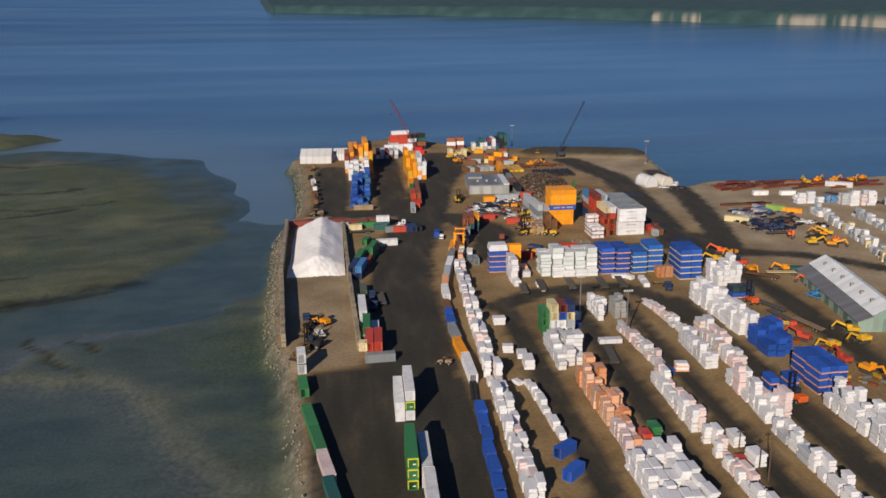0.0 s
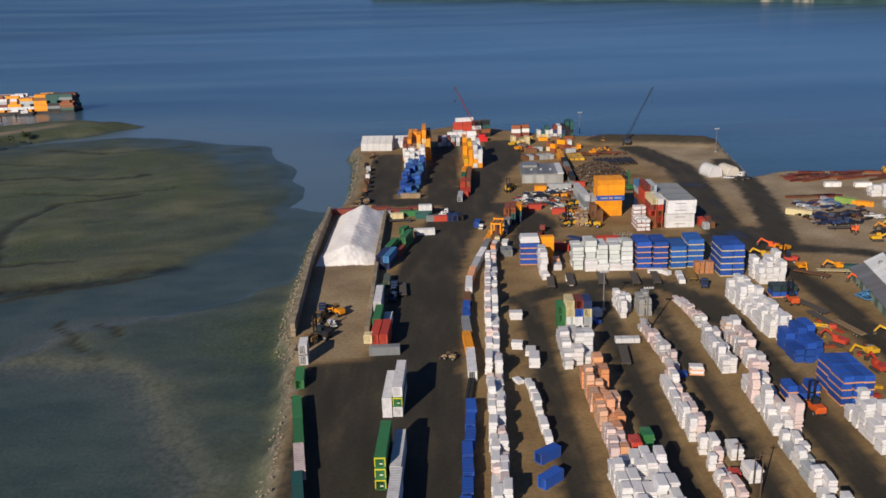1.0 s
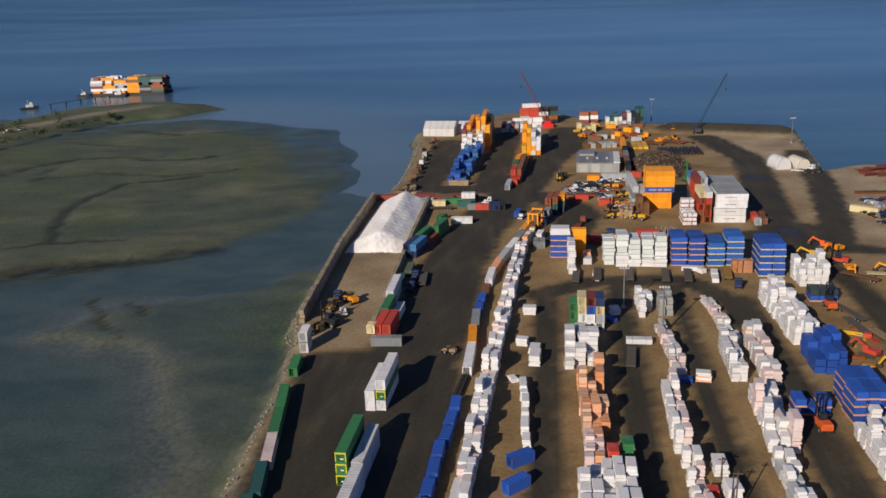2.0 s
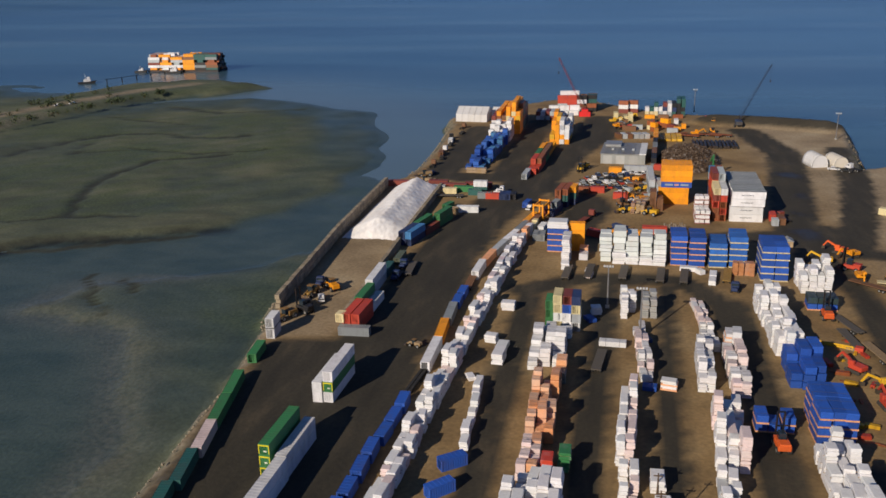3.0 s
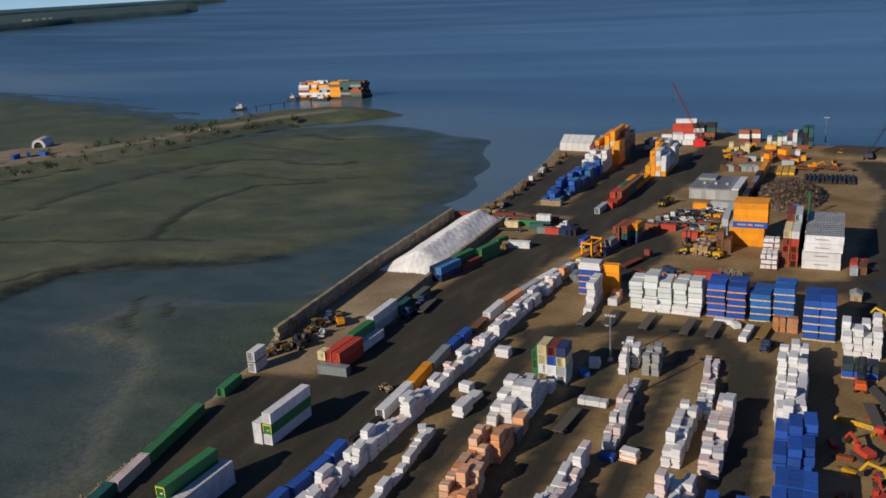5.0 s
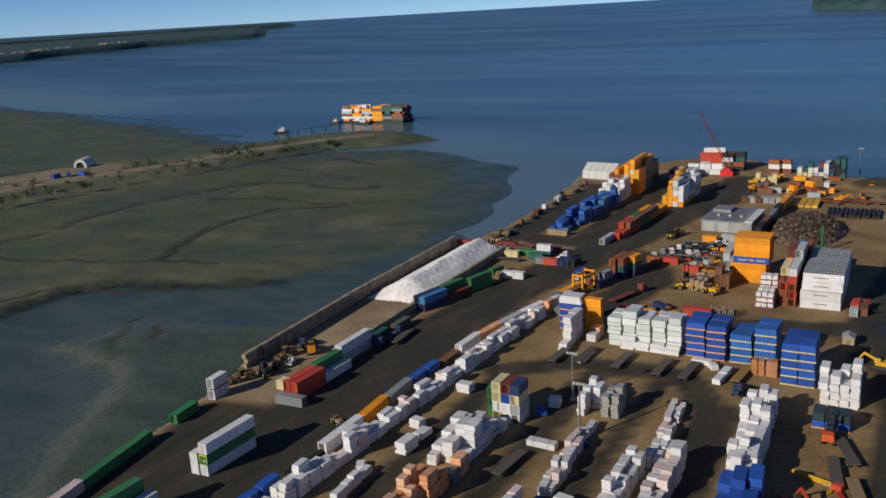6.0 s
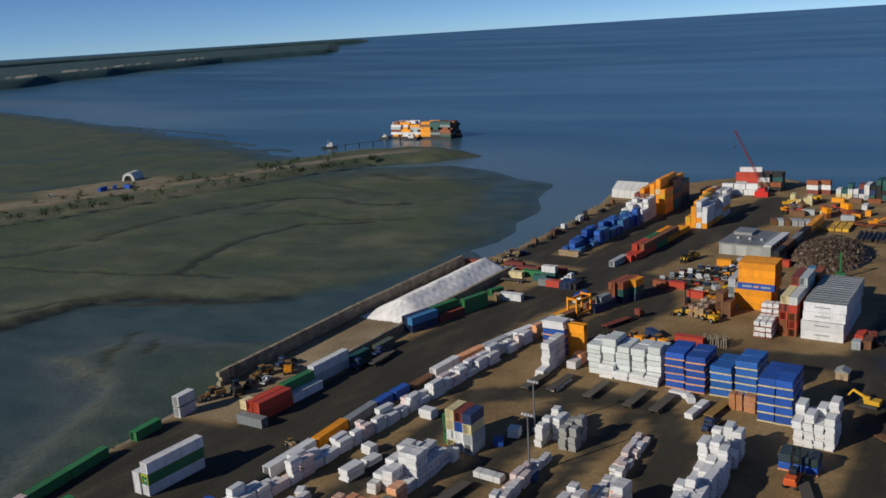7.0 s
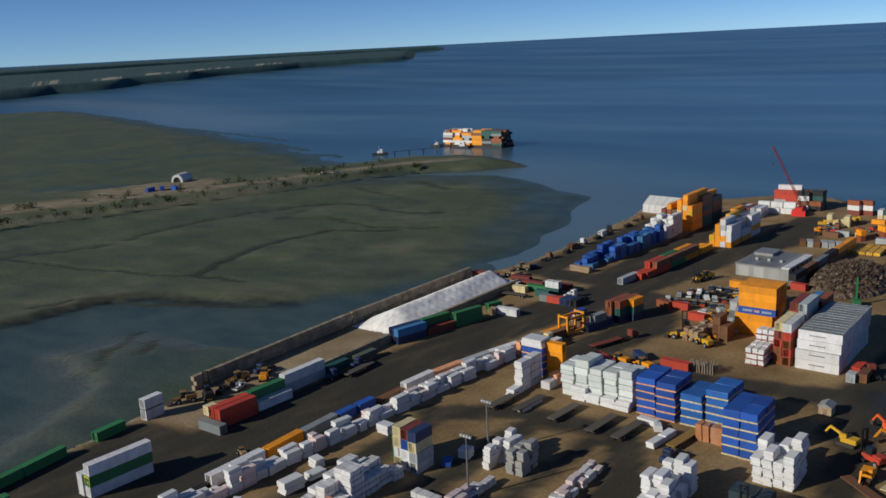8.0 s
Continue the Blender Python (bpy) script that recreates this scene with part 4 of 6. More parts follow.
# ---- the wharf's left edge ----
for x, y, c in ((-2.4, 157.5, TEAL), (-3.2, 169.8, TEAL), (-4.6, 182.0, PINK), (-6.6, 194.3, GREEN), (-8.7, 206.6, GREEN)):
    container(x, y, 0, 10, c, where="along the rocky bank")
container(-10.8, 226, 0, 6, GREEN, 9.0)
for k in range(2):
    container(-11.6, 240, k * 3.25, 4, WHITE, 6.06, 2.88)
# black slab added for the dark shaded gap between the two boxes, no container
container(-11.6, 240, 2.9, 4, BLACK, 5.8, 0.34)
loader(-12, 251, 150, (0.3, 0.16, 0.04))
forklift(-9, 257, 60, BLACK)
pickup(-9, 262, 30, BLACK)
pickup(-6.5, 266.5, 20, WHITE)
loader(-11, 270, 170, (0.35, 0.2, 0.05))
loader(-6, 276, 40, ORANGE)
truck(-11, 281, 180, NAVY)

# two pairs of extra-long containers on the open lane
def emblem(e, L):
    """A plain yellow frame and pale swoosh on the door end."""
    obj("emblem_band", boxes((-1.2, 1.2, -L / 2 - 0.05, -L / 2 - 0.02, 2.2, 2.52)), PAINT, e, (0.7, 0.6, 0.02), "yellow band on the door end")
    obj("emblem_side", boxes((-1.2, -1.0, -L / 2 - 0.05, -L / 2 - 0.02, 0.4, 2.2)), PAINT, e, (0.7, 0.6, 0.02))
    obj("emblem_side", boxes((1.0, 1.2, -L / 2 - 0.05, -L / 2 - 0.02, 0.4, 2.2)), PAINT, e, (0.7, 0.6, 0.02))
    obj("emblem_mark", boxes((-0.1, 0.6, -L / 2 - 0.05, -L / 2 - 0.02, 0.9, 1.2)), PAINT, e, (0.7, 0.75, 0.6))


for k in range(2):
    container(14.5, 211.9, k * 2.7, -2, WHITE, 16.15, 2.69)
container(17.1, 212.2, 0, -2, WHITE, 16.15, 2.69)
emblem(container(17.15, 212.3, 2.7, -2, GREEN, 16.15, 2.69), 16.15)
container(17.2, 212.4, 5.4, -2, WHITE, 16.15, 2.69)
for k in range(3):
    emblem(container(14.7 + 0.05 * k, 179.2, k * 2.7, -2, GREEN, 16.15, 2.69), 16.15)
for k in range(2):
    for i in range(4):
        container(18.0 - 0.25 * i, 179.8 - 16.4 * i, k * 2.7, -2, WHITE, 16.15, 2.69)


# stand-in for a small forklift: the loader scaled to its seen size
loader(30.2, 238.0, 70, TAN).scale = (0.6, 0.6, 0.6)


# ---- salt bunker ----
def block_wall(name, line, h, thick, label):
    """A wall of stacked concrete blocks, each a piece of its own."""
    e = root(name, pose(0, 0, 0), label, "wall", kind="structure")
    size = 3.0
    me = bpy.data.meshes.new("block")
    bm = bevelled(-thick / 2, thick / 2, -size / 2 + 0.02, size / 2 - 0.02, 0.01, h / 3 - 0.02, 0.07)
    bm.to_mesh(me), bm.free()
    me.materials.append(CONCRETE)
    for (x0, y0), (x1, y1) in zip(line, line[1:]):
        d = math.hypot(x1 - x0, y1 - y0)
        yaw = math.degrees(math.atan2(-(x1 - x0), y1 - y0))
        n = int(d / size)
        for k in range(3):
            for i in range(n):
                t = (i + 0.5 + 0.25 * (k % 2)) / (n + 0.3)
                b = obj("block", me, None, e, near((0.36, 0.29, 0.2), 0.2))
                b.matrix_basis = pose(x0 + (x1 - x0) * t + rng.uniform(-0.08, 0.08), y0 + (y1 - y0) * t, k * h / 3, 0, 0, yaw + rng.uniform(-1.5, 1.5))


block_wall("wall_bunker_shore", [(-17.6, 258), (-21.5, 330), (-22.3, 404)], 4.5, 1.5, "weathered concrete block wall along the bank")
block_wall("wall_bunker_lane", [(5.6, 252), (4.2, 330), (3.6, 402)], 3.0, 1.4, "weathered concrete block wall beside the lane")

sx = np.linspace(-20.3, 2.9, 40)
sy = np.linspace(326, 405, 110)
SX, SY = np.meshgrid(sx, sy)
across = np.clip(1 - np.abs((SX + 7.5 - 0.02 * (SY - 330)) / 12.2), 0, 1) ** 0.75
along = np.clip((SY - 328 - 1.2 * wobble(SX, SY, 0.5, 61)) / 10, 0, 1) ** 0.7 * np.clip((405 - SY) / 9, 0, 1)
SZ = (7.2 + 0.035 * (SY - 330)) * across * along + (0.7 * wobble(SX, SY, 0.22, 62) + 0.15 * wobble(SX, SY, 0.8, 63)) * across * along
west = np.clip((SX + 19.5 + 4 * np.clip((345 - SY) / 18, 0, 1)) / 3, 0, 1)
me = grid_mesh("salt_pile", SX, SY, SZ * west * 0.72 - 0.05)
me.materials.append(SALT)
tagged(new("salt_heap", me), "long pale heap of road salt between block walls", "heap", kind="stuff")

# containers beside the bunker
container(11.4, 243.2, 0, 92, GREY, 9.0, 2.59)
container(8.7, 251.4, 0, -3, RED), container(8.7, 251.4, 2.6, -3, RED)
container(11.4, 251.4, 0, -3, RED), container(11.4, 251.4, 2.6, -3, RED)
container(6.6, 246.5, 2.6, -3, CREAM, 2.99)
container(8.4, 264.4, 0, -2, SILVER), container(8.4, 264.4, 2.6, -2, GREEN)
container(11.2, 264.6, 0, -2, WHITE)
container(7.7, 279.4, 0, 0, SILVER, 16.15, 2.9), container(7.7, 279.4, 2.91, 0, WHITE, 16.15, 2.9)
container(7.6, 293.5, 0, 0, TEAL, 9.0)
truck(12.5, 290, 170, NAVY), truck(12.2, 301, 175, NAVY), trailer(15, 296, 3)
container(9, 305, 0, 0, (0.1, 0.12, 0.08), 9.0)
yw = -13
for i, (c1, c2, n1, n2) in enumerate(((NAVY, SKYB, 2, 2), (GREEN, MAROON, 2, 1), (GREEN, GREEN, 1, 2))):
    for c, n, off in ((c1, n1, 0.0), (c2, n2, 2.7)):
        stack(6.6 + 2.75 * i + off, 328 + 12.4 * i - 0.2 * off, [rng.choice((NAVY, c)) if k < n - 1 else c for k in range(n)], yw)
container(13, 371, 0, -20, GREEN, 6.06), container(17, 365, 0, 15, TAN, 3.0)
container(21.8, 367.5, 0, 92, WHITE, 9.1, 2.6)

for x, y, h in ((93.2, 163.5, 11.0), (93.4, 178.4, 5.0), (93.6, 168.5, 7.0)):
    e = root("utility_pole", pose(x, y, 0), "dark wooden utility pole between the pack rows", "pole", "utility poles")
    bm = bmesh.new()
    tube(bm, (0, 0, 0), (0, 0, h), 0.2, 8, 0.13)
    obj("pole", bm, TIMBER, e, (0.10, 0.06, 0.04))
    obj("crossarm", boxes((-0.9, 0.9, -0.07, 0.07, h - 0.7, h - 0.5)), TIMBER, e, (0.12, 0.08, 0.05))
# small site sheds and boxes behind the bunker
for x, y, c, L, z in ((9, 395, CREAM, 6.06, 0), (14.5, 399, GREEN, 9.0, 0), (20.5, 394, TEAL, 6.06, 0), (25.5, 389, GREY, 6.06, 0), (29, 388.8, RED, 6.06, 0),
                      (22, 399, WHITE, 6.06, 2.6), (22, 399, TEAL, 6.06, 0), (9, 403, MAROON, 12.19, 0), (20, 406, MAROON, 12.19, 0), (3, 399, SILVER, 6.06, 0), (1, 408, MAROON, 9.0, 0)):
    container(x, y, z, 90, c, L)
for x in (33.0, 35.4, 37.8):
    container(x, 390, 0, 2, NAVY if x < 37 else BLACK, 6.06)
pickup(31, 397, 80, WHITE), truck(34, 398, 85, WHITE), trailer(10, 388, 95)
loader(-6, 412, 70, TAN), loader(-9, 424, 110, (0.3, 0.2, 0.1)), trailer(-8, 416, 80, TAN)
container(-16, 406, 0, 94, MAROON, 12.19)
pickup(-15, 408, 90, WHITE)

# ---- long lane row of single containers beside the packs ----
for i, y in enumerate((146.0, 153.4, 160.6, 168.2, 175.6, 183.0, 190.2, 197.6, 204.4)):
    container(31.6 + 0.07 * (y - 150) + rng.uniform(-0.5, 0.5), y, 0, -4 + rng.uniform(-5, 5), BLUE, 6.06, rng.choice((2.4, 2.59, 2.9)))
container(36.4, 231.3, 0, 0, WHITE, 16.15, 2.9), container(36.0, 246.6, 0, 3, ORANGE), container(36.0, 259, 0, 2, GREY)
container(36.3, 268.6, 0, 0, BLUE, 6.06), container(36.6, 276.0, 0, -2, BLUE, 6.06)
trailer(37.2, 286, 0, BROWN)
container(38.2, 297, 0, -3, WHITE, 12.19, 2.9), container(39.6, 309, 0, -8, PEACH), container(41.8, 320.4, 0, -11, SILVER), container(44.4, 332.5, 0, -13, WHITE),
container(47.0, 344.7, 0, -12, GREY), container(49.0, 356.5, 0, -12, ORANGE)
for i in range(14):
    y = 211.5 + i * 0.9
    e = root("tyre_stack", pose(34.8 + 0.1 * i, y, 0), "low stack of black rubber tyres beside the lane", "tyres", "tyre stacks")
    for k in range(4):
        bm = bmesh.new()
        tube(bm, (0, 0, 0.0), (0, 0, 0.5), 0.46, 12)
        obj("tyre", bm, RUBBER, e, (0.02, 0.02, 0.022)).location = (-0.5 + (k % 2) * 1.0, 0, (k // 2) * 0.52)

# ---- the long white row of packs ----
bundle_row([(39.0, 140), (41.4, 200), (43.0, 240), (45.4, 290), (48.0, 330)], 4.8, 1, 2.7, L=6.0, W=2.5, H=1.5, color=[WHITE, WHITE, WHITE, WHITE, PINK])
bundle_row([(49, 333), (52, 350)], 3, 2, 2, L=5.4, W=2.6, H=1.6, color=[WHITE, PEACH, CREAM])

# single packs in the sandy strip
for x, y, yaw, L, W, H, n in ((52.0, 267.6, 88, 4.2, 3.2, 2.6, 1), (50.4, 244.6, 80, 3.4, 2.8, 2.2, 1), (53.8, 240.5, -4, 5.0, 3.0, 1.5, 1), (54.2, 233.0, -4, 6.0, 3.0, 1.5, 2), (48.6, 221.6, 30, 3.2, 2.0, 1.2, 1)):
    bundle_stack(x, y, n, yaw, L, W, H)
bundle_row([(52.6, 188), (51.4, 220)], 3.0, 1, 1.6, L=5.0, W=2.4, H=1.7)
container(51.6, 182.0, 0, -52, BLUE, 6.06), container(51.0, 172.0, 0, -46, BLUE, 6.06)

# ---- coloured short containers and the tall packs in front ----
for i, (x, cols) in enumerate(((65.2, (GREEN, GREEN, GREEN)), (67.6, (CREAM, WHITE, CREAM, CREAM)), (70.2, (WHITE, WHITE, BLUE, MAROON)), (72.8, (WHITE, SILVER, CREAM, NAVY)))):
    stack(x, 257.5 + (2.6 if i == 0 else 0.6 - 0.2 * i), cols, 0, 6.06)
bundle(76.4, 262.6, 0, 30, 4.0, 2.4, 1.2, BLUE, mat=TARP)
bundle_stack(78, 268, 1, 10, 3.0, 3.0, 2.4)
for x in (64.0, 67.0, 70.0):
    for y, n in ((233.0, 4), (237.6, 6), (242.2, 5), (246.5, 4)):
        bundle_stack(x + rng.uniform(-0.6, 0.6), y, n + rng.choice((-2, -1, 0)), rng.uniform(-3, 3), 4.4, 2.7, 1.3)
bundle_stack(63.2, 230, 2, 5, 3, 2.4, 1.3)
bundle_stack(70.5, 250.3, 2, 0, 3, 2.8, 1.4)
bundle_stack(70.8, 228.2, 3, 0, 4.0, 2.6, 1.5, PEACH), bundle_stack(71.0, 224.0, 2, 0, 4, 2.4, 1.5, (0.12, 0.14, 0.13), word="dark grey")
bundle_row([(68.6, 193), (68.2, 219)], 6.6, 2, 4, L=5.0, W=2.5, H=1.5, color=[PEACH, PEACH, (0.75, 0.32, 0.14), (0.78, 0.46, 0.3)], word="orange", drop=0.12)
bundle_row([(67.6, 178), (67.6, 192)], 4.4, 2, 3, L=4.6, W=2.5, H=1.5, color=[PEACH, PINK], word="orange")
bundle_stack(71.4, 182.5, 3, 0, 4.4, 2.6, 1.4, RED), bundle_stack(74.6, 185.5, 3, 0, 4.6, 2.6, 1.4, GREEN)
bundle_row([(69.5, 150), (69.5, 175)], 11.5, 2.5, 4.6, L=5.4, W=2.8, H=1.5)

# ---- rows between the tracks ----
stack_grey = (0.30, 0.30, 0.29)
bundle_row([(87.4, 265), (86.8, 277)], 4.6, 2.6, 4, L=4.6, W=2.5, H=1.5)
bundle_row([(93.1, 266), (92.8, 275)], 5.0, 4, 4.6, L=4.2, W=2.5, H=1.3, color=stack_grey, word="grey")
bundle_row([(92.0, 226), (90.2, 258)], 3.4, 1, 2.4, L=5.0, W=2.1, H=1.3, color=[WHITE, WHITE, PINK])
bundle(83.2, 246.5, 0, 88, 7.2, 2.4, 1.6)
bundle_stack(97.2, 223.8, 2, 82, 3.8, 2.6, 1.2, WHITE, band=PEACH)
bundle(92.6, 222.6, 0, 85, 3.4, 2.4, 1.3, BLUE, mat=TARP), bundle_stack(92.0, 251, 1, 20, 4, 2.2, 1.2, NAVY, mat=TARP)
bundle_row([(87.0, 187), (87.6, 219)], 4.6, 1.5, 3.6, L=5.0, W=2.3, H=1.4, color=[WHITE, WHITE, WHITE, PINK])
bundle_row([(88.2, 140), (87.6, 184)], 4.4, 1, 2.6, L=4.8, W=2.3, H=1.4, color=[WHITE, WHITE, PINK], drop=0.1)
bundle_stack(93.6, 181, 2, 0, 5, 3, 1.5), bundle_stack(94.2, 172, 2, 5, 5, 3, 1.5), bundle_stack(90.5, 171.5, 1, 0, 2.5, 2.2, 2.0, RED)
trailer(80.0, 235, -6)
bundle_row([(109.4, 246), (107.0, 281)], 3.4, 1, 2.2, L=5.0, W=2.1, H=1.2, color=[WHITE, WHITE, PINK])
bundle_row([(106.0, 222), (106.6, 243)], 4.6, 2, 3, L=5.4, W=2.5, H=1.5)
bundle_row([(113.8, 221), (113.8, 246)], 4.8, 2.4, 3.8, L=5.4, W=2.8, H=1.5, color=[WHITE, WHITE, PINK])
bundle_stack(113.8, 249, 4, 0, 4.6, 3.0, 1.3, WHITE, band=PEACH)
bundle_row([(108.6, 188), (109.4, 213)], 6.0, 1.5, 4.6, L=5.4, W=2.6, H=1.5, color=[WHITE, WHITE, WHITE, PINK])
bundle_row([(107.0, 140), (107.0, 184)], 5.4, 1, 3, L=5.2, W=2.4, H=1.5, color=[WHITE, WHITE, WHITE, SILVER])
bundle_row([(128.2, 246), (126.8, 283)], 7.2, 2.5, 5.4, L=5.4, W=2.7, H=1.5)
bundle_row([(129.0, 242), (129.2, 247)], 4.4, 4, 5, L=5, W=2.7, H=1.6)
for x, y, n in ((127.0, 238.2, 3), (129.7, 237.4, 4), (127.0, 231.6, 2), (129.8, 231.0, 3), (132.5, 232.4, 3), (132.5, 239.0, 4)):
    bundle_stack(x, y, n, 4, 6.2, 2.6, 2.0, BLUE, mat=TARP)
for x in (128.4, 131.1, 133.8):
    for y in (206.2, 213.6):
        bundle_stack(x + rng.uniform(-0.3, 0.3), y, 4, 2, 7.0, 2.6, 2.0, BLUE, mat=TARP, band=PEACH)
for x, n in ((116.4, 2), (119.2, 1), (122.0, 2)):
    bundle_stack(x, 208.6, n, 0, 4.8, 2.5, 2.0, BLUE, mat=TARP, band=PEACH)
forklift(119.6, 200.5, 5, (0.8, 0.13, 0.02))
bundle_row([(129.4, 140), (129.4, 199)], 6.8, 2.5, 5.5, L=5.4, W=2.8, H=1.5)
bundle_row([(140.5, 140), (141.2, 185)], 6.0, 2, 5, L=5.4, W=2.8, H=1.5)
for x in (139.6, 142.0, 144.4, 146.8):
    bundle_stack(x, 294.9, rng.choice((3, 4)), 0, 4.8, 2.2, 2.0, jitter=0.3)
    bundle_stack(x - 0.4, 300.4, rng.choice((3, 4, 5)), 0, 4.8, 2.2, 2.0, jitter=0.3)
for x in (139.8, 142.6, 145.4):
    bundle(x, 282.0, 0, 0, 5.2, 2.6, 1.9, BLUE, mat=TARP, band=PEACH)
    bundle(x, 282.0, 2.0, 0, 5.2, 2.6, 2.0, (0.035, 0.06, 0.06), mat=TARP, word="dark green")
forklift(142.8, 274.5, 0, (0.75, 0.12, 0.02))
trailer(147, 268, 20), trailer(145.5, 258, 10), trailer(150.5, 250, 15, TAN)
e = root("conveyor_boom", pose(141.5, 254, 0.0, 0, 0, 70), "orange and yellow steel conveyor boom lying on the gravel", "machine part")
bm = bmesh.new()
lattice(bm, (0, -4.5, 0.7), (0, 4.5, 0.7), 1.0, 8, 0.12)
obj("boom", bm, PAINT, e, YELLOW)
obj("head", bevelled(-0.9, 0.9, -6.5, -4.4, 0, 1.4, 0.1), PAINT, e, RED)
for x, y, yaw, c in ((143, 240, 40, RED), (148, 232, 100, YELLOW), (146, 222, 10, RED), (149, 214, 200, ORANGE)):
    excavator(x, y, yaw, c)
for i in range(26):
    x, y = rng.uniform(137, 153), rng.uniform(200, 262)
    e = root("machine_part", pose(x, y, 0, 0, 0, rng.uniform(0, 180)), "rusty machine part lying on the gravel", "scrap", "yard scrap")
    s = rng.uniform(0.5, 1.3)
    obj("body", bevelled(-0.6 * s, 0.6 * s, -1.5 * s, 1.5 * s, 0, 0.8 * s, 0.08), STEEL, e, rng.choice((RUST, BROWN, RED, YELLOW, GREY)))
    obj("arm", boxes((-0.15, 0.15, 0.5 * s, 2.6 * s, 0.3, 0.5)), STEEL, e, rng.choice((RUST, RED, YELLOW)))

# ---- the tall cross row: blue and white packs ----
for k, c in enumerate((BLUE, BLUE, BLUE, BLUE)):
    bundle(62.4, 324.2, k * 2.15, 88, 7.4, 5.0, 2.1, c, mat=TARP, band=PEACH)
bundle(62.2, 324.2, 8.65, 88, 7.6, 5.2, 2.5, WHITE)
stack(68.4, 325.0, [ORANGE] * 4, 90, 6.06)
for y, n in ((311.2, 4), (316.5, 4), (306.5, 1)):
    bundle_stack(66.0, y, n, 0, 5.2, 2.7, 2.2)
bundle_stack(71.6, 316, 1, 0, 4, 3, 2.4, WHITE), bundle_stack(71.8, 320, 2, 0, 4, 3, 1.6, PEACH)
for x, n in ((79.2, 6), (83.7, 7), (88.1, 7), (92.7, 6), (97.1, 6.4)):
    for y in (315.8, 320.4):
        z = 0.0
        while z < 1.42 * n - 0.5:
            h = rng.choice((1.2, 1.5, 1.8, 2.2))
            bundle(x + rng.uniform(-0.15, 0.15), y + rng.uniform(-0.12, 0.12), z, rng.uniform(-1.5, 1.5), 4.4, rng.choice((3.5, 3.8, 4.1)), h, (0.70, 0.735, 0.72), word="white")
            z += h + 0.03
    if x > 80:
        bundle_stack(x, 312.6, rng.choice((2, 3)), 90, 4.6, 1.8, 1.3)
for x, y, n in ((103.3, 315.6, 5), (109.2, 314.8, 5)):
    for dy in (0, 5.4):
        bundle_stack(x, y + dy, n, 0, 5.2, 5.2, 2.05, BLUE, mat=TARP, band=PEACH)
for x, y, n in ((116.0, 315.2, 4), (122.4, 315.8, 5)):
    for dy in (0, 5.4):
        bundle_stack(x, y + dy, n, 0, 5.2, 5.6, 2.1, (0.03, 0.15, 0.52), mat=TARP, band=CREAM, word="blue")
for s in range(4):
    bundle_stack(121.0 + 1.7 * s, 307.2, 1, 0, 3.0, 1.6, 4.4, (0.45, 0.19, 0.08), word="brown")
for y in (305.2, 311.4):
    for x in (130.2, 134.3):
        bundle_stack(x, y, 5, 0, 6.0, 4.0, 2.3, BLUE, mat=TARP, band=CREAM)

# trailers drawn up in front of the cross row
for x, y, yaw in ((67.2, 299.5, -4), (85.4, 301.5, -4), (97.2, 300.5, -4), (104.6, 300.5, -5), (118.2, 303.4, -8)):
    trailer(x, y, yaw, (0.34, 0.2, 0.05) if x > 110 else (0.12, 0.105, 0.09))
trailer(74.4, 301.5, -4)
bundle_stack(74.4, 298.8, 1, -4, 4.6, 2.4, 1.1, PINK), bundle_stack(74.4, 303.8, 1, -4, 5, 2.4, 1.1)
for y in (298, 303.5):
    bundle_stack(113.2 + (y - 298) * 0.12, y, 1, -8, 5.0, 2.3, 1.6)
bundle_stack(106.5, 308.5, 1, 84, 6, 2.2, 1.6), truck(119.8, 294, 170, NAVY)
bundle_stack(110, 306.5, 1, 30, 3, 2.2, 1.6)

# ---- container block and machines behind ----
for j in range(4):
    cols = [ORANGE, ORANGE, ORANGE, BLUE if j == 0 else ORANGE, ORANGE, ORANGE, ORANGE]
    for k, c in enumerate(cols):
        container(105.5 + rng.uniform(-0.08, 0.08) - (1.1 if k < 3 else 0), 390.0 + 2.5 * j, k * 2.36, 90, c, 12.19, 2.35)
for j in range(13):
    for k in range(4):
        container(130.9 + rng.uniform(-0.1, 0.1) + (0.5 if k > 1 else 0), 367.9 + 2.5 * j, k * 2.97 + (0.16 if k > 1 else 0), 90, WHITE, 12.19, 2.9, roof=GREY if k == 3 else None)
# plain bars for the unreadable lettering along the white sides
for k in range(4):
    e = root("side_lettering", pose(130.9, 366.64, k * 2.97 + 1.5), "dark unreadable lettering on white container side", "sign", "side letterings")
    for i in range(9):
        obj("bar", boxes((-2.2 + i * 0.5, -1.9 + i * 0.5, -0.02, 0.0, 0, 0.3)), PAINT, e, (0.04, 0.05, 0.08))
for x, cols, y in ((119.6, (RUST, RUST, RED, MAROON, CREAM), 373), (122.3, (RUST, RED, RUST, RED, WHITE), 372.6), (119.8, (RUST, MAROON, RUST, RED, RED, MAROON), 386),
                   (122.4, (RUST, RUST, MAROON, RUST, SILVER, SILVER), 386), (120.4, (NAVY, NAVY, RUST, SILVER, SKYB), 399), (123.2, (NAVY, RUST, BROWN, MAROON, RUST), 399.5)):
    stack(x, y, cols, 0)
for i in range(3):
    for y, n in ((364.0, 3), (368.5, 3), (372.5, 5)):
        bundle_stack(112.6 + 1.8 * i, y, n, 0, 3.9, 1.7, 1.7, WHITE, band=MAROON)
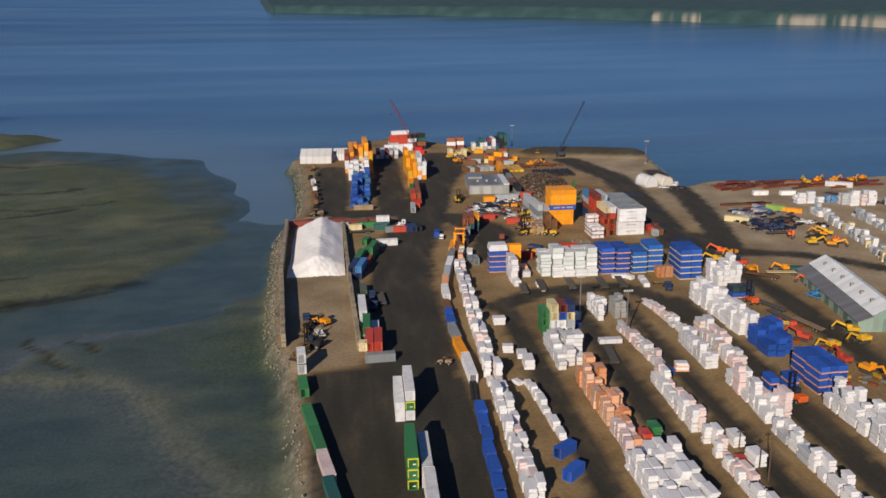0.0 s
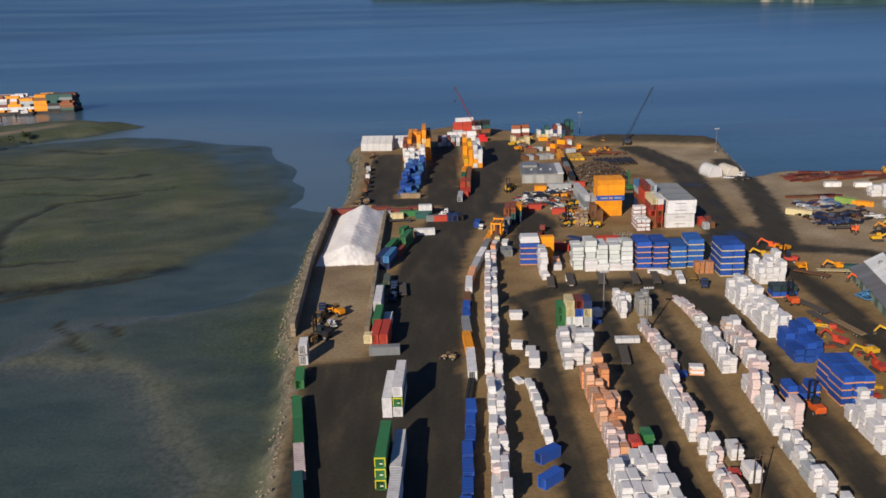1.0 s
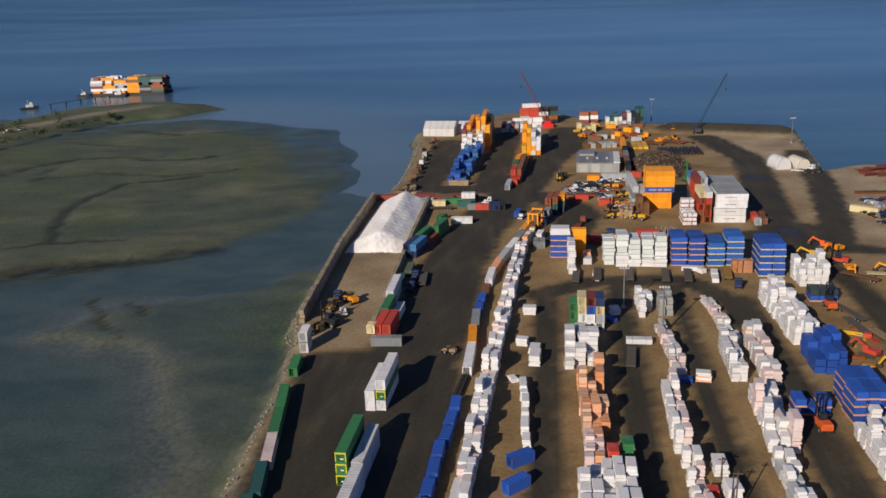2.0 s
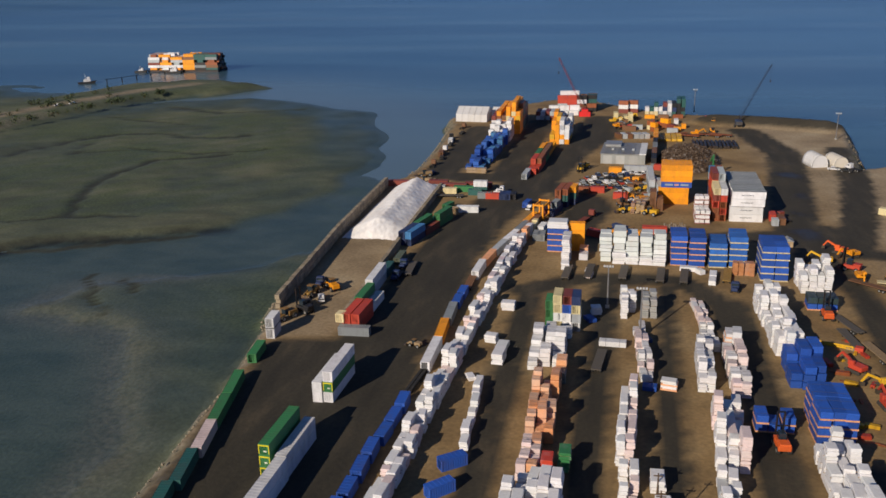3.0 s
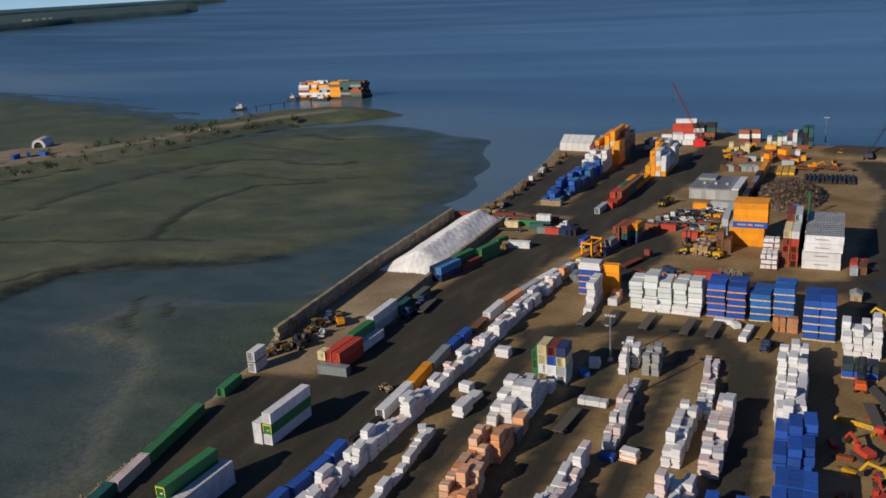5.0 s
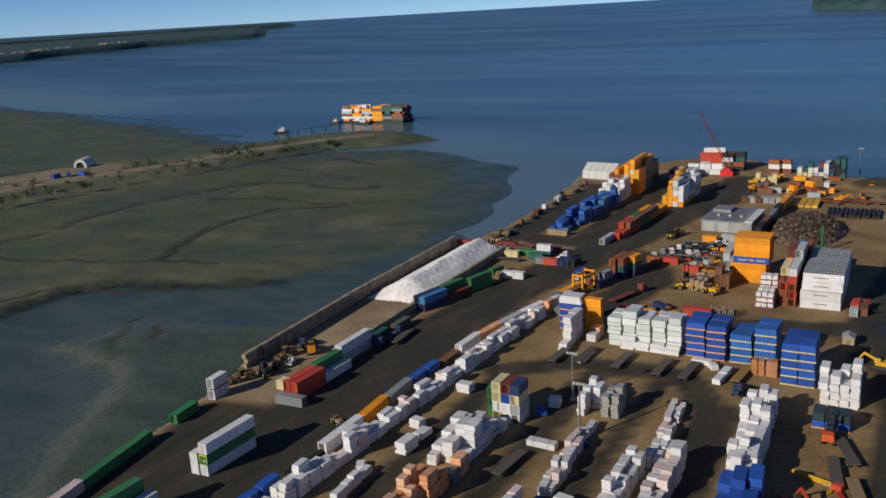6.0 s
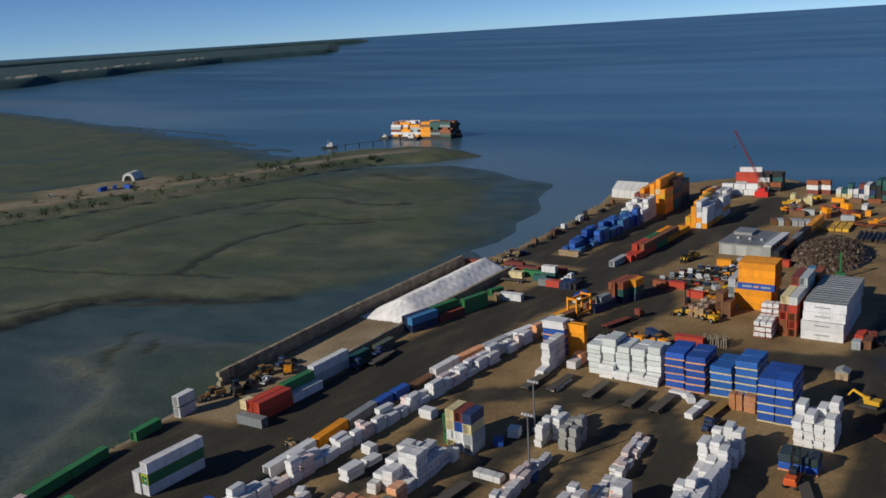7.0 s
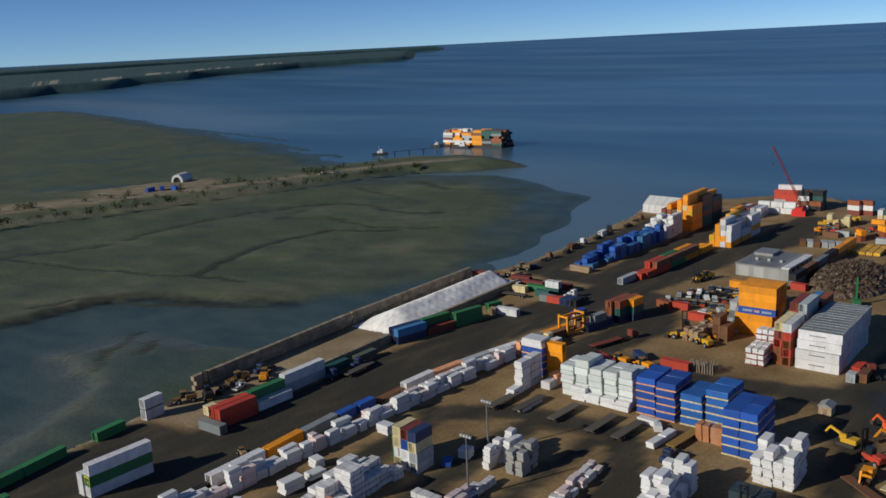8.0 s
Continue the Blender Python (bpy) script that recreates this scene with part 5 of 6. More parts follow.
stack(98.6, 396, (SKYB, SILVER, SILVER), 4), stack(95.6, 402, (SILVER, GREY, SILVER), 2, L=16.15, H=2.9)
stack(95.4, 417.5, (GREY, SILVER, SILVER), 2)
stack(96.2, 381.5, (BROWN, BROWN, BROWN), 0, 6.06), stack(98.8, 381, (BROWN, BROWN), 0, 6.06)
bundle_row([(90, 372), (92, 384)], 6, 2, 3, L=4, W=2.2, H=1.4, color=[(0.28, 0.13, 0.05), TAN], word="brown")
loader(95, 371.5, 60, YELLOW), loader(86, 374, 100, YELLOW), forklift(84, 382, 200, (0.25, 0.12, 0.05))
container(83, 395, 0, 85, RED, 6.06), pickup(83, 402, 80, WHITE), pickup(88, 388, 20, WHITE), pickup(86, 399, 100, ORANGE)
container(141.2, 371.5, 0, -3, RED, 6.06), stack(143.8, 367.0, (BROWN,), 0, 6.06), truck(145.5, 370, 30, MAROON), container(141.2, 364, 0, 0, SILVER, 3.0)
container(66.8, 403.5, 0, 70, RUST, 6.06)

# the red stack with gantry frames beside the lane
stack(58.6, 383.5, (NAVY, RUST, RUST), -8), stack(61.4, 384.5, (NAVY, TEAL, RUST), -8), stack(64.0, 386, (NAVY, TEAL, ORANGE), -8, L=6.06)
container(55, 372, 0, -12, MAROON, 12.19), container(57.6, 370.4, 0, -12, NAVY, 12.19), container(57.6, 370.4, 2.6, -12, GREY, 6.06)
e = root("lifting_frame", pose(52.6, 361, 0, 0, 0, -12), "orange steel lifting gantry frame on wheels", "gantry")
for x in (-1.9, 1.9):
    for y in (-4, 4):
        obj("leg", boxes((x - 0.3, x + 0.3, y - 0.3, y + 0.3, 0.6, 7.2)), PAINT, e, ORANGE)
    obj("side_beam", boxes((x - 0.3, x + 0.3, -3.7, 3.7, 5.6, 6.4)), PAINT, e, ORANGE)
    obj("side_beam", boxes((x - 0.25, x + 0.25, -3.7, 3.7, 1.0, 1.6)), PAINT, e, ORANGE)
for y in (-4, 4):
    obj("cross_beam", boxes((-1.6, 1.6, y - 0.25, y + 0.25, 6.4, 7.0)), PAINT, e, ORANGE)
wheel_parts(e, [(-1.9, -4), (1.9, -4), (-1.9, 4), (1.9, 4)], 0.6, 0.4)
container(51, 352, 0, -12, BROWN, 12.19, 2.9), container(54.6, 346, 0, -10, WHITE, 6.06), container(55.4, 336, 0, 0, GREY, 6.06), container(53.4, 336, 0, 0, GREY, 6.06)
pickup(46.5, 374, -10, WHITE), container(45, 379, 0, -10, BLUE, 6.06, 2.3)
trailer(68.5, 356, -20, MAROON), truck(71.5, 364, -20, MAROON)
container(76, 341, 0, 60, RED, 9.0), loader(80, 343, 80, ORANGE), loader(88, 343, 70, ORANGE), container(96.2, 347.5, 0, 88, RED, 9.0, 2.9)
container(83.5, 350, 0, 50, NAVY, 6.06, 2.2)
e = root("pole_rack", pose(103.5, 348.5, 0), "rack of short upright timber piles", "piles")
for i in range(30):
    bm = bmesh.new()
    tube(bm, (0, 0, 0), (rng.uniform(-0.2, 0.2), 0, rng.uniform(2.4, 3.4)), 0.2, 7)
    obj("timber_post", bm, TIMBER, e, (0.3, 0.25, 0.2)).location = (-3.5 + (i % 10) * 0.8, (i // 10) * 1.6, 0)


# small timber hut and orange/yellow machines past the blue packs
def hut(x, y, yaw):
    e = root("timber_hut", pose(x, y, 0, 0, 0, yaw), "small plywood hut with a grey pitched roof", "hut")
    obj("wall", boxes((-1.6, 1.6, -1.8, 1.8, 0, 2.6)), TIMBER, e, (0.55, 0.4, 0.25))
    bm = bmesh.new()
    prism(bm, [(-1.9, 2.55), (1.9, 2.55), (0, 3.5)], -2.1, 2.1)
    obj("roof", bm, SHEET, e, (0.3, 0.31, 0.32))
    obj("door", boxes((-0.45, 0.45, -1.86, -1.8, 0.05, 2.0)), TIMBER, e, (0.3, 0.22, 0.15))


hut(141.8, 338, 0)
excavator(151, 322, 80, YELLOW), forklift(157.5, 316, 60, RED), excavator(159, 307, 180, ORANGE), trailer(160, 300, 50, BROWN)


for i in range(22):
    x, y = rng.uniform(84, 99), rng.uniform(372, 432)
    e = root("pallet_crate", pose(x, y, 0, 0, 0, rng.uniform(0, 90)), "brown timber crate of parts on the gravel", "crate", "timber crates")
    s_ = rng.uniform(0.8, 1.5)
    obj("box", bevelled(-s_, s_, -s_ * 1.2, s_ * 1.2, 0.15, s_ * 1.3, 0.05), TIMBER, e, rng.choice((BROWN, TAN, RUST, ORANGE, SILVER)))
    obj("pallet", boxes((-s_ - 0.1, s_ + 0.1, -s_ * 1.2, s_ * 1.2, 0, 0.14)), TIMBER, e, TAN)
for x, y, yaw, c in ((90, 392, 40, ORANGE), (92, 408, 120, YELLOW), (88, 424, 70, ORANGE), (96, 430, 10, RED)):
    loader(x, y, yaw, c)
# ---- shop building, cars and scrap ----
def shop(x, y, w, l, h):
    e = root("workshop_building", pose(x, y, 0, 0, 0, -3), "low grey metal workshop with a stepped flat roof", "building")
    obj("wall", boxes((-w / 2, w / 2, -l / 2, l / 2, 0, h)), SHEET, e, (0.36, 0.37, 0.36))
    n = 9
    for i in range(n):
        a, b = -w / 2 - 0.4 + (w - 2.6) * i / n, -w / 2 - 0.4 + (w - 2.6) * (i + 1) / n
        obj("roof_panel", boxes((a + 0.02, b - 0.02, -l / 2 - 0.4, l / 2 + 0.4, h + 0.004, h + 0.3)), SHEET, e, near((0.24, 0.24, 0.235), 0.2))
    obj("roof_strip", boxes((w / 2 - 2.9, w / 2 + 0.3, -l / 2 - 0.2, l / 2, h + 0.004, h + 0.5)), PAINT, e, (0.8, 0.8, 0.8), "white roof strip")
    obj("upper_storey", boxes((-w / 2 + 1, -2, 3.0, l / 2 - 1, h + 0.304, h + 1.3)), SHEET, e, (0.32, 0.33, 0.34))
    obj("upper_roof", boxes((-w / 2 + 0.8, -1.8, 2.8, l / 2 - 0.8, h + 1.304, h + 1.5)), SHEET, e, (0.27, 0.28, 0.30))
    for i in range(3):
        obj("door", boxes((-9.5 + i * 6.2, -5.3 + i * 6.2, -l / 2 - 0.06, -l / 2, 0, 4.2)), SHEET, e, (0.45, 0.45, 0.44), "large roll-up door")
    for i in range(4):
        obj("window", boxes((w / 2, w / 2 + 0.05, -9 + i * 5, -7.4 + i * 5, 3.0, 4.2)), GLASS, e)
    for i in range(3):
        obj("vent", bevelled(-6 + i * 5, -4.8 + i * 5, -5, -3.8, h + 0.3, h + 1.2, 0.06), SHEET, e, SILVER)


shop(83.8, 471, 21.5, 26, 4.9)
# dark containers in line beside the workshop
for i, cs in enumerate(((GREY, BLACK), (BLACK, BROWN), (NAVY, GREY), (BROWN, BLACK), (BROWN, ORANGE), (ORANGE, ORANGE))):
    stack(98.0 + 0.5 * i, 456 + 12.6 * i, cs, -2)
for r in range(4):
    for i in range(7):
        if rng.random() < 0.8:
            (car if rng.random() < 0.65 else pickup)(64.5 + i * 3.4 + r * 1.4, 412 + r * 7.0 + rng.uniform(-1, 1), rng.choice((20, 200)) + rng.uniform(-12, 12))
for i in range(5):
    pickup(84 + i * 3.0, 437 + rng.uniform(-2, 2), rng.uniform(0, 360), WHITE)
container(73, 404, 0, 88, RED, 6.06), container(80, 441, 0, 85, ORANGE, 6.06), loader(65, 446, 150, YELLOW), forklift(63.5, 441, 180, YELLOW)
container(90, 445, 0, 88, SILVER, 12.19), pickup(98, 426, 0, WHITE)
stack(101, 448, (RED,), 80, 6.06)
sx, sy = np.linspace(98, 142, 70), np.linspace(438, 500, 80)
SX, SY = np.meshgrid(sx, sy)
dome = np.clip(1 - ((SX - 115) / 15) ** 2 - ((SY - 467) / 25) ** 2, 0, 1)
me = grid_mesh("scrap_heap", SX, SY, 7.0 * dome ** 0.7 + 1.1 * wobble(SX, SY, 0.7, 71) * (dome > 0.02) - 0.1)
me.materials.append(SCRAP)
for f in me.polygons:
    f.use_smooth = False
tagged(new("scrap_heap", me), "broad heap of mixed rusty scrap metal", "heap", kind="stuff")
bm = bmesh.new()
for i in range(900):
    x, y = rng.gauss(115, 7), rng.gauss(467, 11)
    d = max(0, 1 - ((x - 115) / 15) ** 2 - ((y - 467) / 25) ** 2)
    if d <= 0.02:
        continue
    s = rng.uniform(0.3, 1.3)
    box(bm, -s, s, -0.25 * s, 0.25 * s, -0.06, 0.1 * s, pose(x, y, 7.0 * d ** 0.7 + 0.3, rng.uniform(-50, 50), rng.uniform(-50, 50), rng.uniform(0, 180)))
ob = obj("scrap_pieces", bm, SCRAP)
tagged(ob, "loose bent sheets and bars on the scrap heap", "scrap", kind="stuff")
e = root("material_handler", pose(124, 437, 0, 0, 0, 20), "green scrap handler with an upright arm", "machine")
obj("body", bevelled(-1.4, 1.4, -2.4, 1.6, 1.0, 2.6, 0.15), PAINT, e, GREEN)
bm = bmesh.new()
box(bm, -0.3, 0.3, -0.3, 0.3, 2.4, 10.5)
box(bm, -0.25, 0.25, 0, 4.5, -0.25, 0.25, pose(0, 0, 10.2, -50, 0, 0))
obj("boom", bm, PAINT, e, GREEN)
for s in (-1.2, 1.2):
    obj("track", bevelled(s - 0.35, s + 0.35, -2, 2, 0, 1.0, 0.2), RUBBER, e, (0.04, 0.04, 0.04))
for i in range(5):
    for k in range(3):
        bundle(101 + i * 3.0, 516 + k * 5.6, 0, 0, 5.2, 2.6, 1.5, YELLOW, mat=TARP, parts=False)
for i in range(12):
    e = root("steel_pipe", pose(120 + i * 1.9, 505, 0.0, 0, 0, rng.uniform(-3, 3)), "dark steel pipe lying on the ground", "pipe", "steel pipes")
    bm = bmesh.new()
    tube(bm, (0, -8, 0.8), (0, 8, 0.8), 0.8, 12)
    obj("pipe", bm, STEEL, e, (0.04, 0.035, 0.03))

# ---- stacks towards the wharf's end ----
for i in range(11):
    y = 441 + 5.9 * i
    for k in range(3):
        if rng.random() < 0.86:
            n = max(1, round(1.6 + 0.16 * i + rng.uniform(-0.8, 0.8)))
            bundle_stack(9.6 + 3.3 * k + 0.05 * (y - 441) + rng.uniform(-0.5, 0.5), y + rng.uniform(-0.8, 0.8), n, rng.uniform(-6, 6), 5.0, 2.8, 2.1,
                         rng.choice((BLUE, (0.03, 0.13, 0.5), (0.03, 0.13, 0.5), SKYB, TEAL if k == 0 else SKYB)), mat=TARP)
bundle_stack(12, 434.0, 2, 90, 5.0, 2.6, 1.2, TAN), bundle_stack(17, 433.5, 2, 90, 5.0, 2.6, 1.2, TAN)
for y, n in ((508.5, 4), (514.2, 5), (520, 5)):
    for i in range(4):
        bundle_stack(10.4 + 3.1 * i, y, n + rng.choice((0, 0, -1)) - (i == 0), rng.uniform(-3, 3), 5.4, 2.9, 2.1, WHITE if rng.random() < 0.85 else BLUE, mat=WRAP)
for j in range(3):
    for i in range(6):
        n = (4, 5, 5, 6, 7, 6)[i] - (rng.random() < 0.4) - (j == 2 and i > 2)
        cs = (MAROON, ORANGE, RUST, WHITE) if i < 2 else (ORANGE, ORANGE, ORANGE, BROWN, CREAM) if i < 5 else ((ORANGE, ORANGE, YELLOW) if j == 0 else (BROWN, BLACK, TEAL, RUST))
        stack(8.8 + 2.85 * i, 533.5 + 13 * j, [rng.choice(cs) for _ in range(n)], rng.uniform(-1.5, 1.5))
for i, (cs, y) in enumerate((((RED,), 441), ((RUST, RED), 449), ((BROWN, GREEN), 462), ((BROWN, ORANGE), 475), ((ORANGE,), 489))):
    stack(40.6 + 0.05 * (y - 440), y, cs, -4), stack(43.4 + 0.05 * (y - 440), y + 1, cs[::-1], -4)
container(39, 429, 0, -4, SILVER, 12.19), container(42, 436, 0, -4, RED, 6.06)
for j in range(3):
    for i in range(4):
        stack(44.6 + 2.7 * i, 508 + 13 * j, [((ORANGE, ORANGE, SILVER, WHITE)[i] if rng.random() < 0.7 else rng.choice((YELLOW, ORANGE, WHITE))) for _ in range((2, 4, 5, 4)[(i + j) % 4])], 0)
gable_shelter(-10, 570, 84, 15, 20, 8.5, 4.5), gable_shelter(5.5, 577, 84, 12, 9, 7.0, 4.0)
for j in range(4):
    for q in range(4):
        cs = ((WHITE, RED, WHITE, SILVER), (RED, WHITE, MAROON, RED), (BROWN, WHITE, MAROON, BLACK), (BROWN, BLACK, RUST, TEAL))[q]
        n = (3, 4, 3, 3)[q] + (0 if q == 1 else rng.choice((0, 0, 1, -1)))
        stack(42.5 + 6.3 * q, 603.5 + 2.7 * j, [rng.choice(cs) for _ in range(n)], 92 + rng.uniform(-6, 6), 6.06)
container(47, 606, 4 * 2.6 + 0.02, 100, WHITE, 12.19)
for k in range(3):
    container(37.5 + 6.6 * k, 588 + 0.9 * k, 0, 96, WHITE, 6.06, 2.9), container(38 + 6.6 * k, 591.5 + 0.9 * k, 0, 96, (SILVER, WHITE, WHITE)[k], 6.06, 2.9)
    container(38 + 6.6 * k, 591.5 + 0.9 * k, 2.92, 96, WHITE, 6.06, 2.9)
for i in range(5):
    stack(30 + 2.9 * i, 578, [rng.choice((WHITE, SILVER, MAROON)) for _ in range(2)], rng.uniform(-4, 4))
container(58.0, 586, 0, 96, (0.7, 0.02, 0.02), 7.0, 2.9), container(58.0, 586, 2.92, 96, (0.7, 0.02, 0.02), 4.0, 1.6)
for x, y, n in ((77.5, 573, 2), (80.3, 573, 1), (86.4, 571, 2), (83.5, 576, 1)):
    stack(x, y, (CREAM, CREAM)[:n], 6, 6.06)
for x, y in ((82, 600), (88, 602)):
    stack(x, y, (MAROON, WHITE, RUST), 80, 6.06)
for i in range(14):
    x, y = rng.uniform(80, 118), rng.uniform(535, 568)
    stack(x, y, [rng.choice((ORANGE, WHITE, CREAM, MAROON, BROWN, SILVER, RUST)) for _ in range(rng.choice((1, 1, 1, 2)))], rng.choice((0, 90, 45)), rng.choice((6.06, 6.06, 4.0)))
for i in range(9):
    for k in range((2, 2, 3, 2, 3, 3, 3, 4, 4)[i]):
        cs = (CREAM, TEAL, SILVER, WHITE) if i < 3 else (WHITE, NAVY, MAROON, WHITE, SILVER) if i < 6 else (NAVY, BLACK, BLACK, TEAL)
        container(96.5 + i * 2.75, 594 + 0.5 * i, k * 2.6, rng.uniform(-2, 2), rng.choice(cs), 6.06 if i < 5 else 12.19)
for i in range(3):
    container(98 + i * 8.5, 582 + i, 0, rng.uniform(80, 100), (ORANGE, BROWN, RUST)[i], 6.06, 2.2)
for i in range(9):
    (loader if i % 2 else excavator)(rng.uniform(70, 135), rng.uniform(530, 585), rng.uniform(0, 360), rng.choice((ORANGE, YELLOW, RED)))
for i in range(6):
    stack(80 + 3.0 * i, 521 + 0.4 * i, (rng.choice((ORANGE, BROWN, SILVER)),), 20, 6.06)
for i in range(5):
    trailer(112 + i * 6, 528 + rng.uniform(-4, 4), rng.uniform(60, 110), RUST)
for i in range(8):
    y = 428 + i * 16
    (truck if i % 2 else pickup)(-8 - 0.03 * (y - 430) + rng.uniform(-2, 3), y, rng.uniform(-20, 20), rng.choice((WHITE, NAVY, BLACK, BROWN)))
    container(-9 - 0.04 * (y - 430), y + 8, 0, 5, rng.choice((BLUE, NAVY, BROWN, WHITE)), 6.06) if i in (2, 4) else None
crawler_crane(148, 559, 0, (15.5, -1, 36), (0.03, 0.05, 0.1), "dark blue")
crawler_crane(57, 594.6, 0, (-16.4, 0, 35.4), (0.4, 0.04, 0.03), "red")
for x, y, h in ((90.4, 252.5, 14.5), (81, 273, 13), (126, 606, 14), (195, 526, 14)):
    light_mast(x, y, h)

# ---- east yard: shelters, long warehouse, junk rows ----
arch_tent(173.5, 465, 194, 7.6, 11, 6.0), arch_tent(183, 465.5, 194, 7.0, 11, 5.2, (0.75, 0.68, 0.58))
pickup(180, 455, 80, WHITE), pickup(185, 452, 60, BLACK), truck(189, 455, 40, WHITE)


def warehouse(x, y, yaw, l):
    e = root("long_warehouse", pose(x, y, 0, 0, 0, yaw), "long pale green warehouse with white pitched roof and grey lean-to", "warehouse")
    bm = bmesh.new()
    prism(bm, [(0, 0), (11, 0), (11, 5.6), (5.5, 8.8), (0, 5.6)], -l, 0)
    obj("wall", bm, SHEET, e, (0.28, 0.42, 0.36))
    n = int(l / 2.4)
    for s in (0, 1):
        for i in range(n):
            bm = bmesh.new()
            pts = [(-0.4, 5.5), (5.5, 8.9), (5.5, 9.02), (-0.4, 5.62)] if s == 0 else [(5.5, 8.9), (11.4, 5.5), (11.4, 5.62), (5.5, 9.02)]
            prism(bm, pts, -l + i * l / n + 0.03, -l + (i + 1) * l / n - 0.03)
            obj("roof_panel", bm, WHITE_ROOF, e, near((0.9, 0.9, 0.89), 0.03), "white sheet roof panel" if i == 0 else "")
    for i in range(6):
        bm = bmesh.new()
        prism(bm, [(2.2, 6.9), (3.4, 7.6), (3.4, 8.3), (2.2, 8.3)], -8 - i * 8.0, -7.2 - i * 8.0)
        obj("roof_vent", bm, SHEET, e, (0.3, 0.3, 0.3))
    bm = bmesh.new()
    prism(bm, [(-4.6, 0), (-0.02, 0), (-0.02, 5.0), (-4.6, 3.3)], -l, -1)
    obj("lean_to", bm, SHEET, e, (0.30, 0.42, 0.36))
    for i in range(n):
        bm = bmesh.new()
        prism(bm, [(-5.0, 3.2), (-0.42, 5.05), (-0.42, 5.17), (-5.0, 3.32)], -l + i * l / n + 0.03, -l + (i + 1) * l / n - 0.03)
        obj("lean_to_roof_panel", bm, SHEET, e, near((0.2, 0.2, 0.205), 0.15))
    for i in range(6):
        obj("door", boxes((-4.66, -4.6, -8 - i * 8, -4.5 - i * 8, 0, 3.0)), SHEET, e, (0.12, 0.2, 0.16), "dark green sliding door")
    obj("gable_door", boxes((3.2, 7.8, -l - 0.07, -l - 0.004, 0, 4.4)), SHEET, e, (0.2, 0.32, 0.27))


warehouse(177.2, 297.9, -9.3, 56)
container(176.0, 303.5, 0, 80, TEAL, 6.06)
for x, y, yaw, c in ((158, 333, 60, (0.8, 0.12, 0.02)), (161, 329, 120, ORANGE), (172, 306, 90, ORANGE), (173, 288, 50, (0.8, 0.12, 0.02)), (161, 243, 70, YELLOW), (160, 235, 100, YELLOW)):
    excavator(x, y, yaw, c)
pickup(167, 276, 20, SKYB), truck(171.5, 276, 60, SKYB), pickup(172.5, 271, 40, RED), pickup(172.8, 264, 80, WHITE), pickup(174, 262, 80, WHITE), truck(168, 248, 85, BLACK), trailer(169, 302, 80, CREAM)
for i in range(110):
    part_ = i % 3
    x, y = (rng.uniform(189, 219), rng.gauss(376, 7)) if part_ else (rng.uniform(194, 214), rng.gauss(399, 5))
    y += (x - 204) * 0.25
    e = root("machine_part", pose(x, y, 0, 0, 0, rng.uniform(0, 180)), "dark machine part in a junk row on the sand", "scrap", "junk rows")
    s = rng.uniform(0.6, 1.7)
    c = rng.choice((BLACK, BLACK, BLACK, GREY, NAVY, BROWN)) if part_ else rng.choice((BLUE, WHITE, WHITE, SILVER, RUST, SKYB, NAVY))
    obj("body", bevelled(-0.7 * s, 0.7 * s, -2.0 * s, 2.0 * s, 0, 0.7 * s, 0.1), STEEL, e, c)
    obj("arm", boxes((-0.2, 0.2, 0.5 * s, 2.8 * s, 0.3, 0.6)), STEEL, e, rng.choice((RUST, BLACK)))
container(187.5, 381, 0, 55, CREAM, 11.0, 2.6), container(216, 399, 0, 50, (0.25, 0.4, 0.08), 9.0), container(222, 394, 0, 55, ORANGE, 9.0, 2.0)
truck(199, 362, 80, NAVY), truck(203, 363, 70, NAVY), trailer(196, 356, 90)
for x, y, c in ((216, 374, WHITE), (219, 371, WHITE), (222, 366, BLACK), (220, 362, WHITE), (217, 358, BLACK)):
    pickup(x, y, rng.uniform(0, 360), c)
for x, y, c in ((212, 350, ORANGE), (216, 352, YELLOW), (208, 346, BLACK), (213, 340, (0.8, 0.15, 0.03)), (209, 335, ORANGE), (202, 339, YELLOW), (199, 352, (0.8, 0.15, 0.03))):
    (loader if c is BLACK else excavator)(x, y, rng.uniform(0, 360), c)
bundle_row([(231.5, 392), (231.0, 374), (227.5, 354), (224.5, 334), (216.5, 306)], 5.0, 1, 2.6, L=5.4, W=2.8, H=1.5, color=[WHITE, WHITE, SILVER, SILVER, CREAM])
bundle_row([(248.5, 384), (246.5, 356), (243, 330)], 5.0, 1, 2.4, L=5.4, W=2.8, H=1.5, color=[WHITE, SILVER])
bundle_row([(232, 411), (242, 411)], 6, 2.5, 3.2, L=5.4, W=2.8, H=1.5), bundle_row([(243, 412), (253, 411)], 5, 1.4, 2, L=5.4, W=2.8, H=1.5, color=[WHITE, SILVER, SKYB])
bundle_row([(252.5, 404), (269, 403)], 8, 3.4, 4, L=5.4, W=2.8, H=1.5, color=[SILVER, WHITE, PINK])
bundle_row([(275, 403), (300, 396)], 8, 1, 3, L=5.4, W=2.8, H=1.5, color=[WHITE, SILVER])
container(224.4, 432, 0, 85, WHITE, 8.0, 2.2), container(238.4, 429.6, 0, 85, WHITE, 8.0, 2.2), container(276, 444, 0, 60, WHITE, 14.0, 2.6)
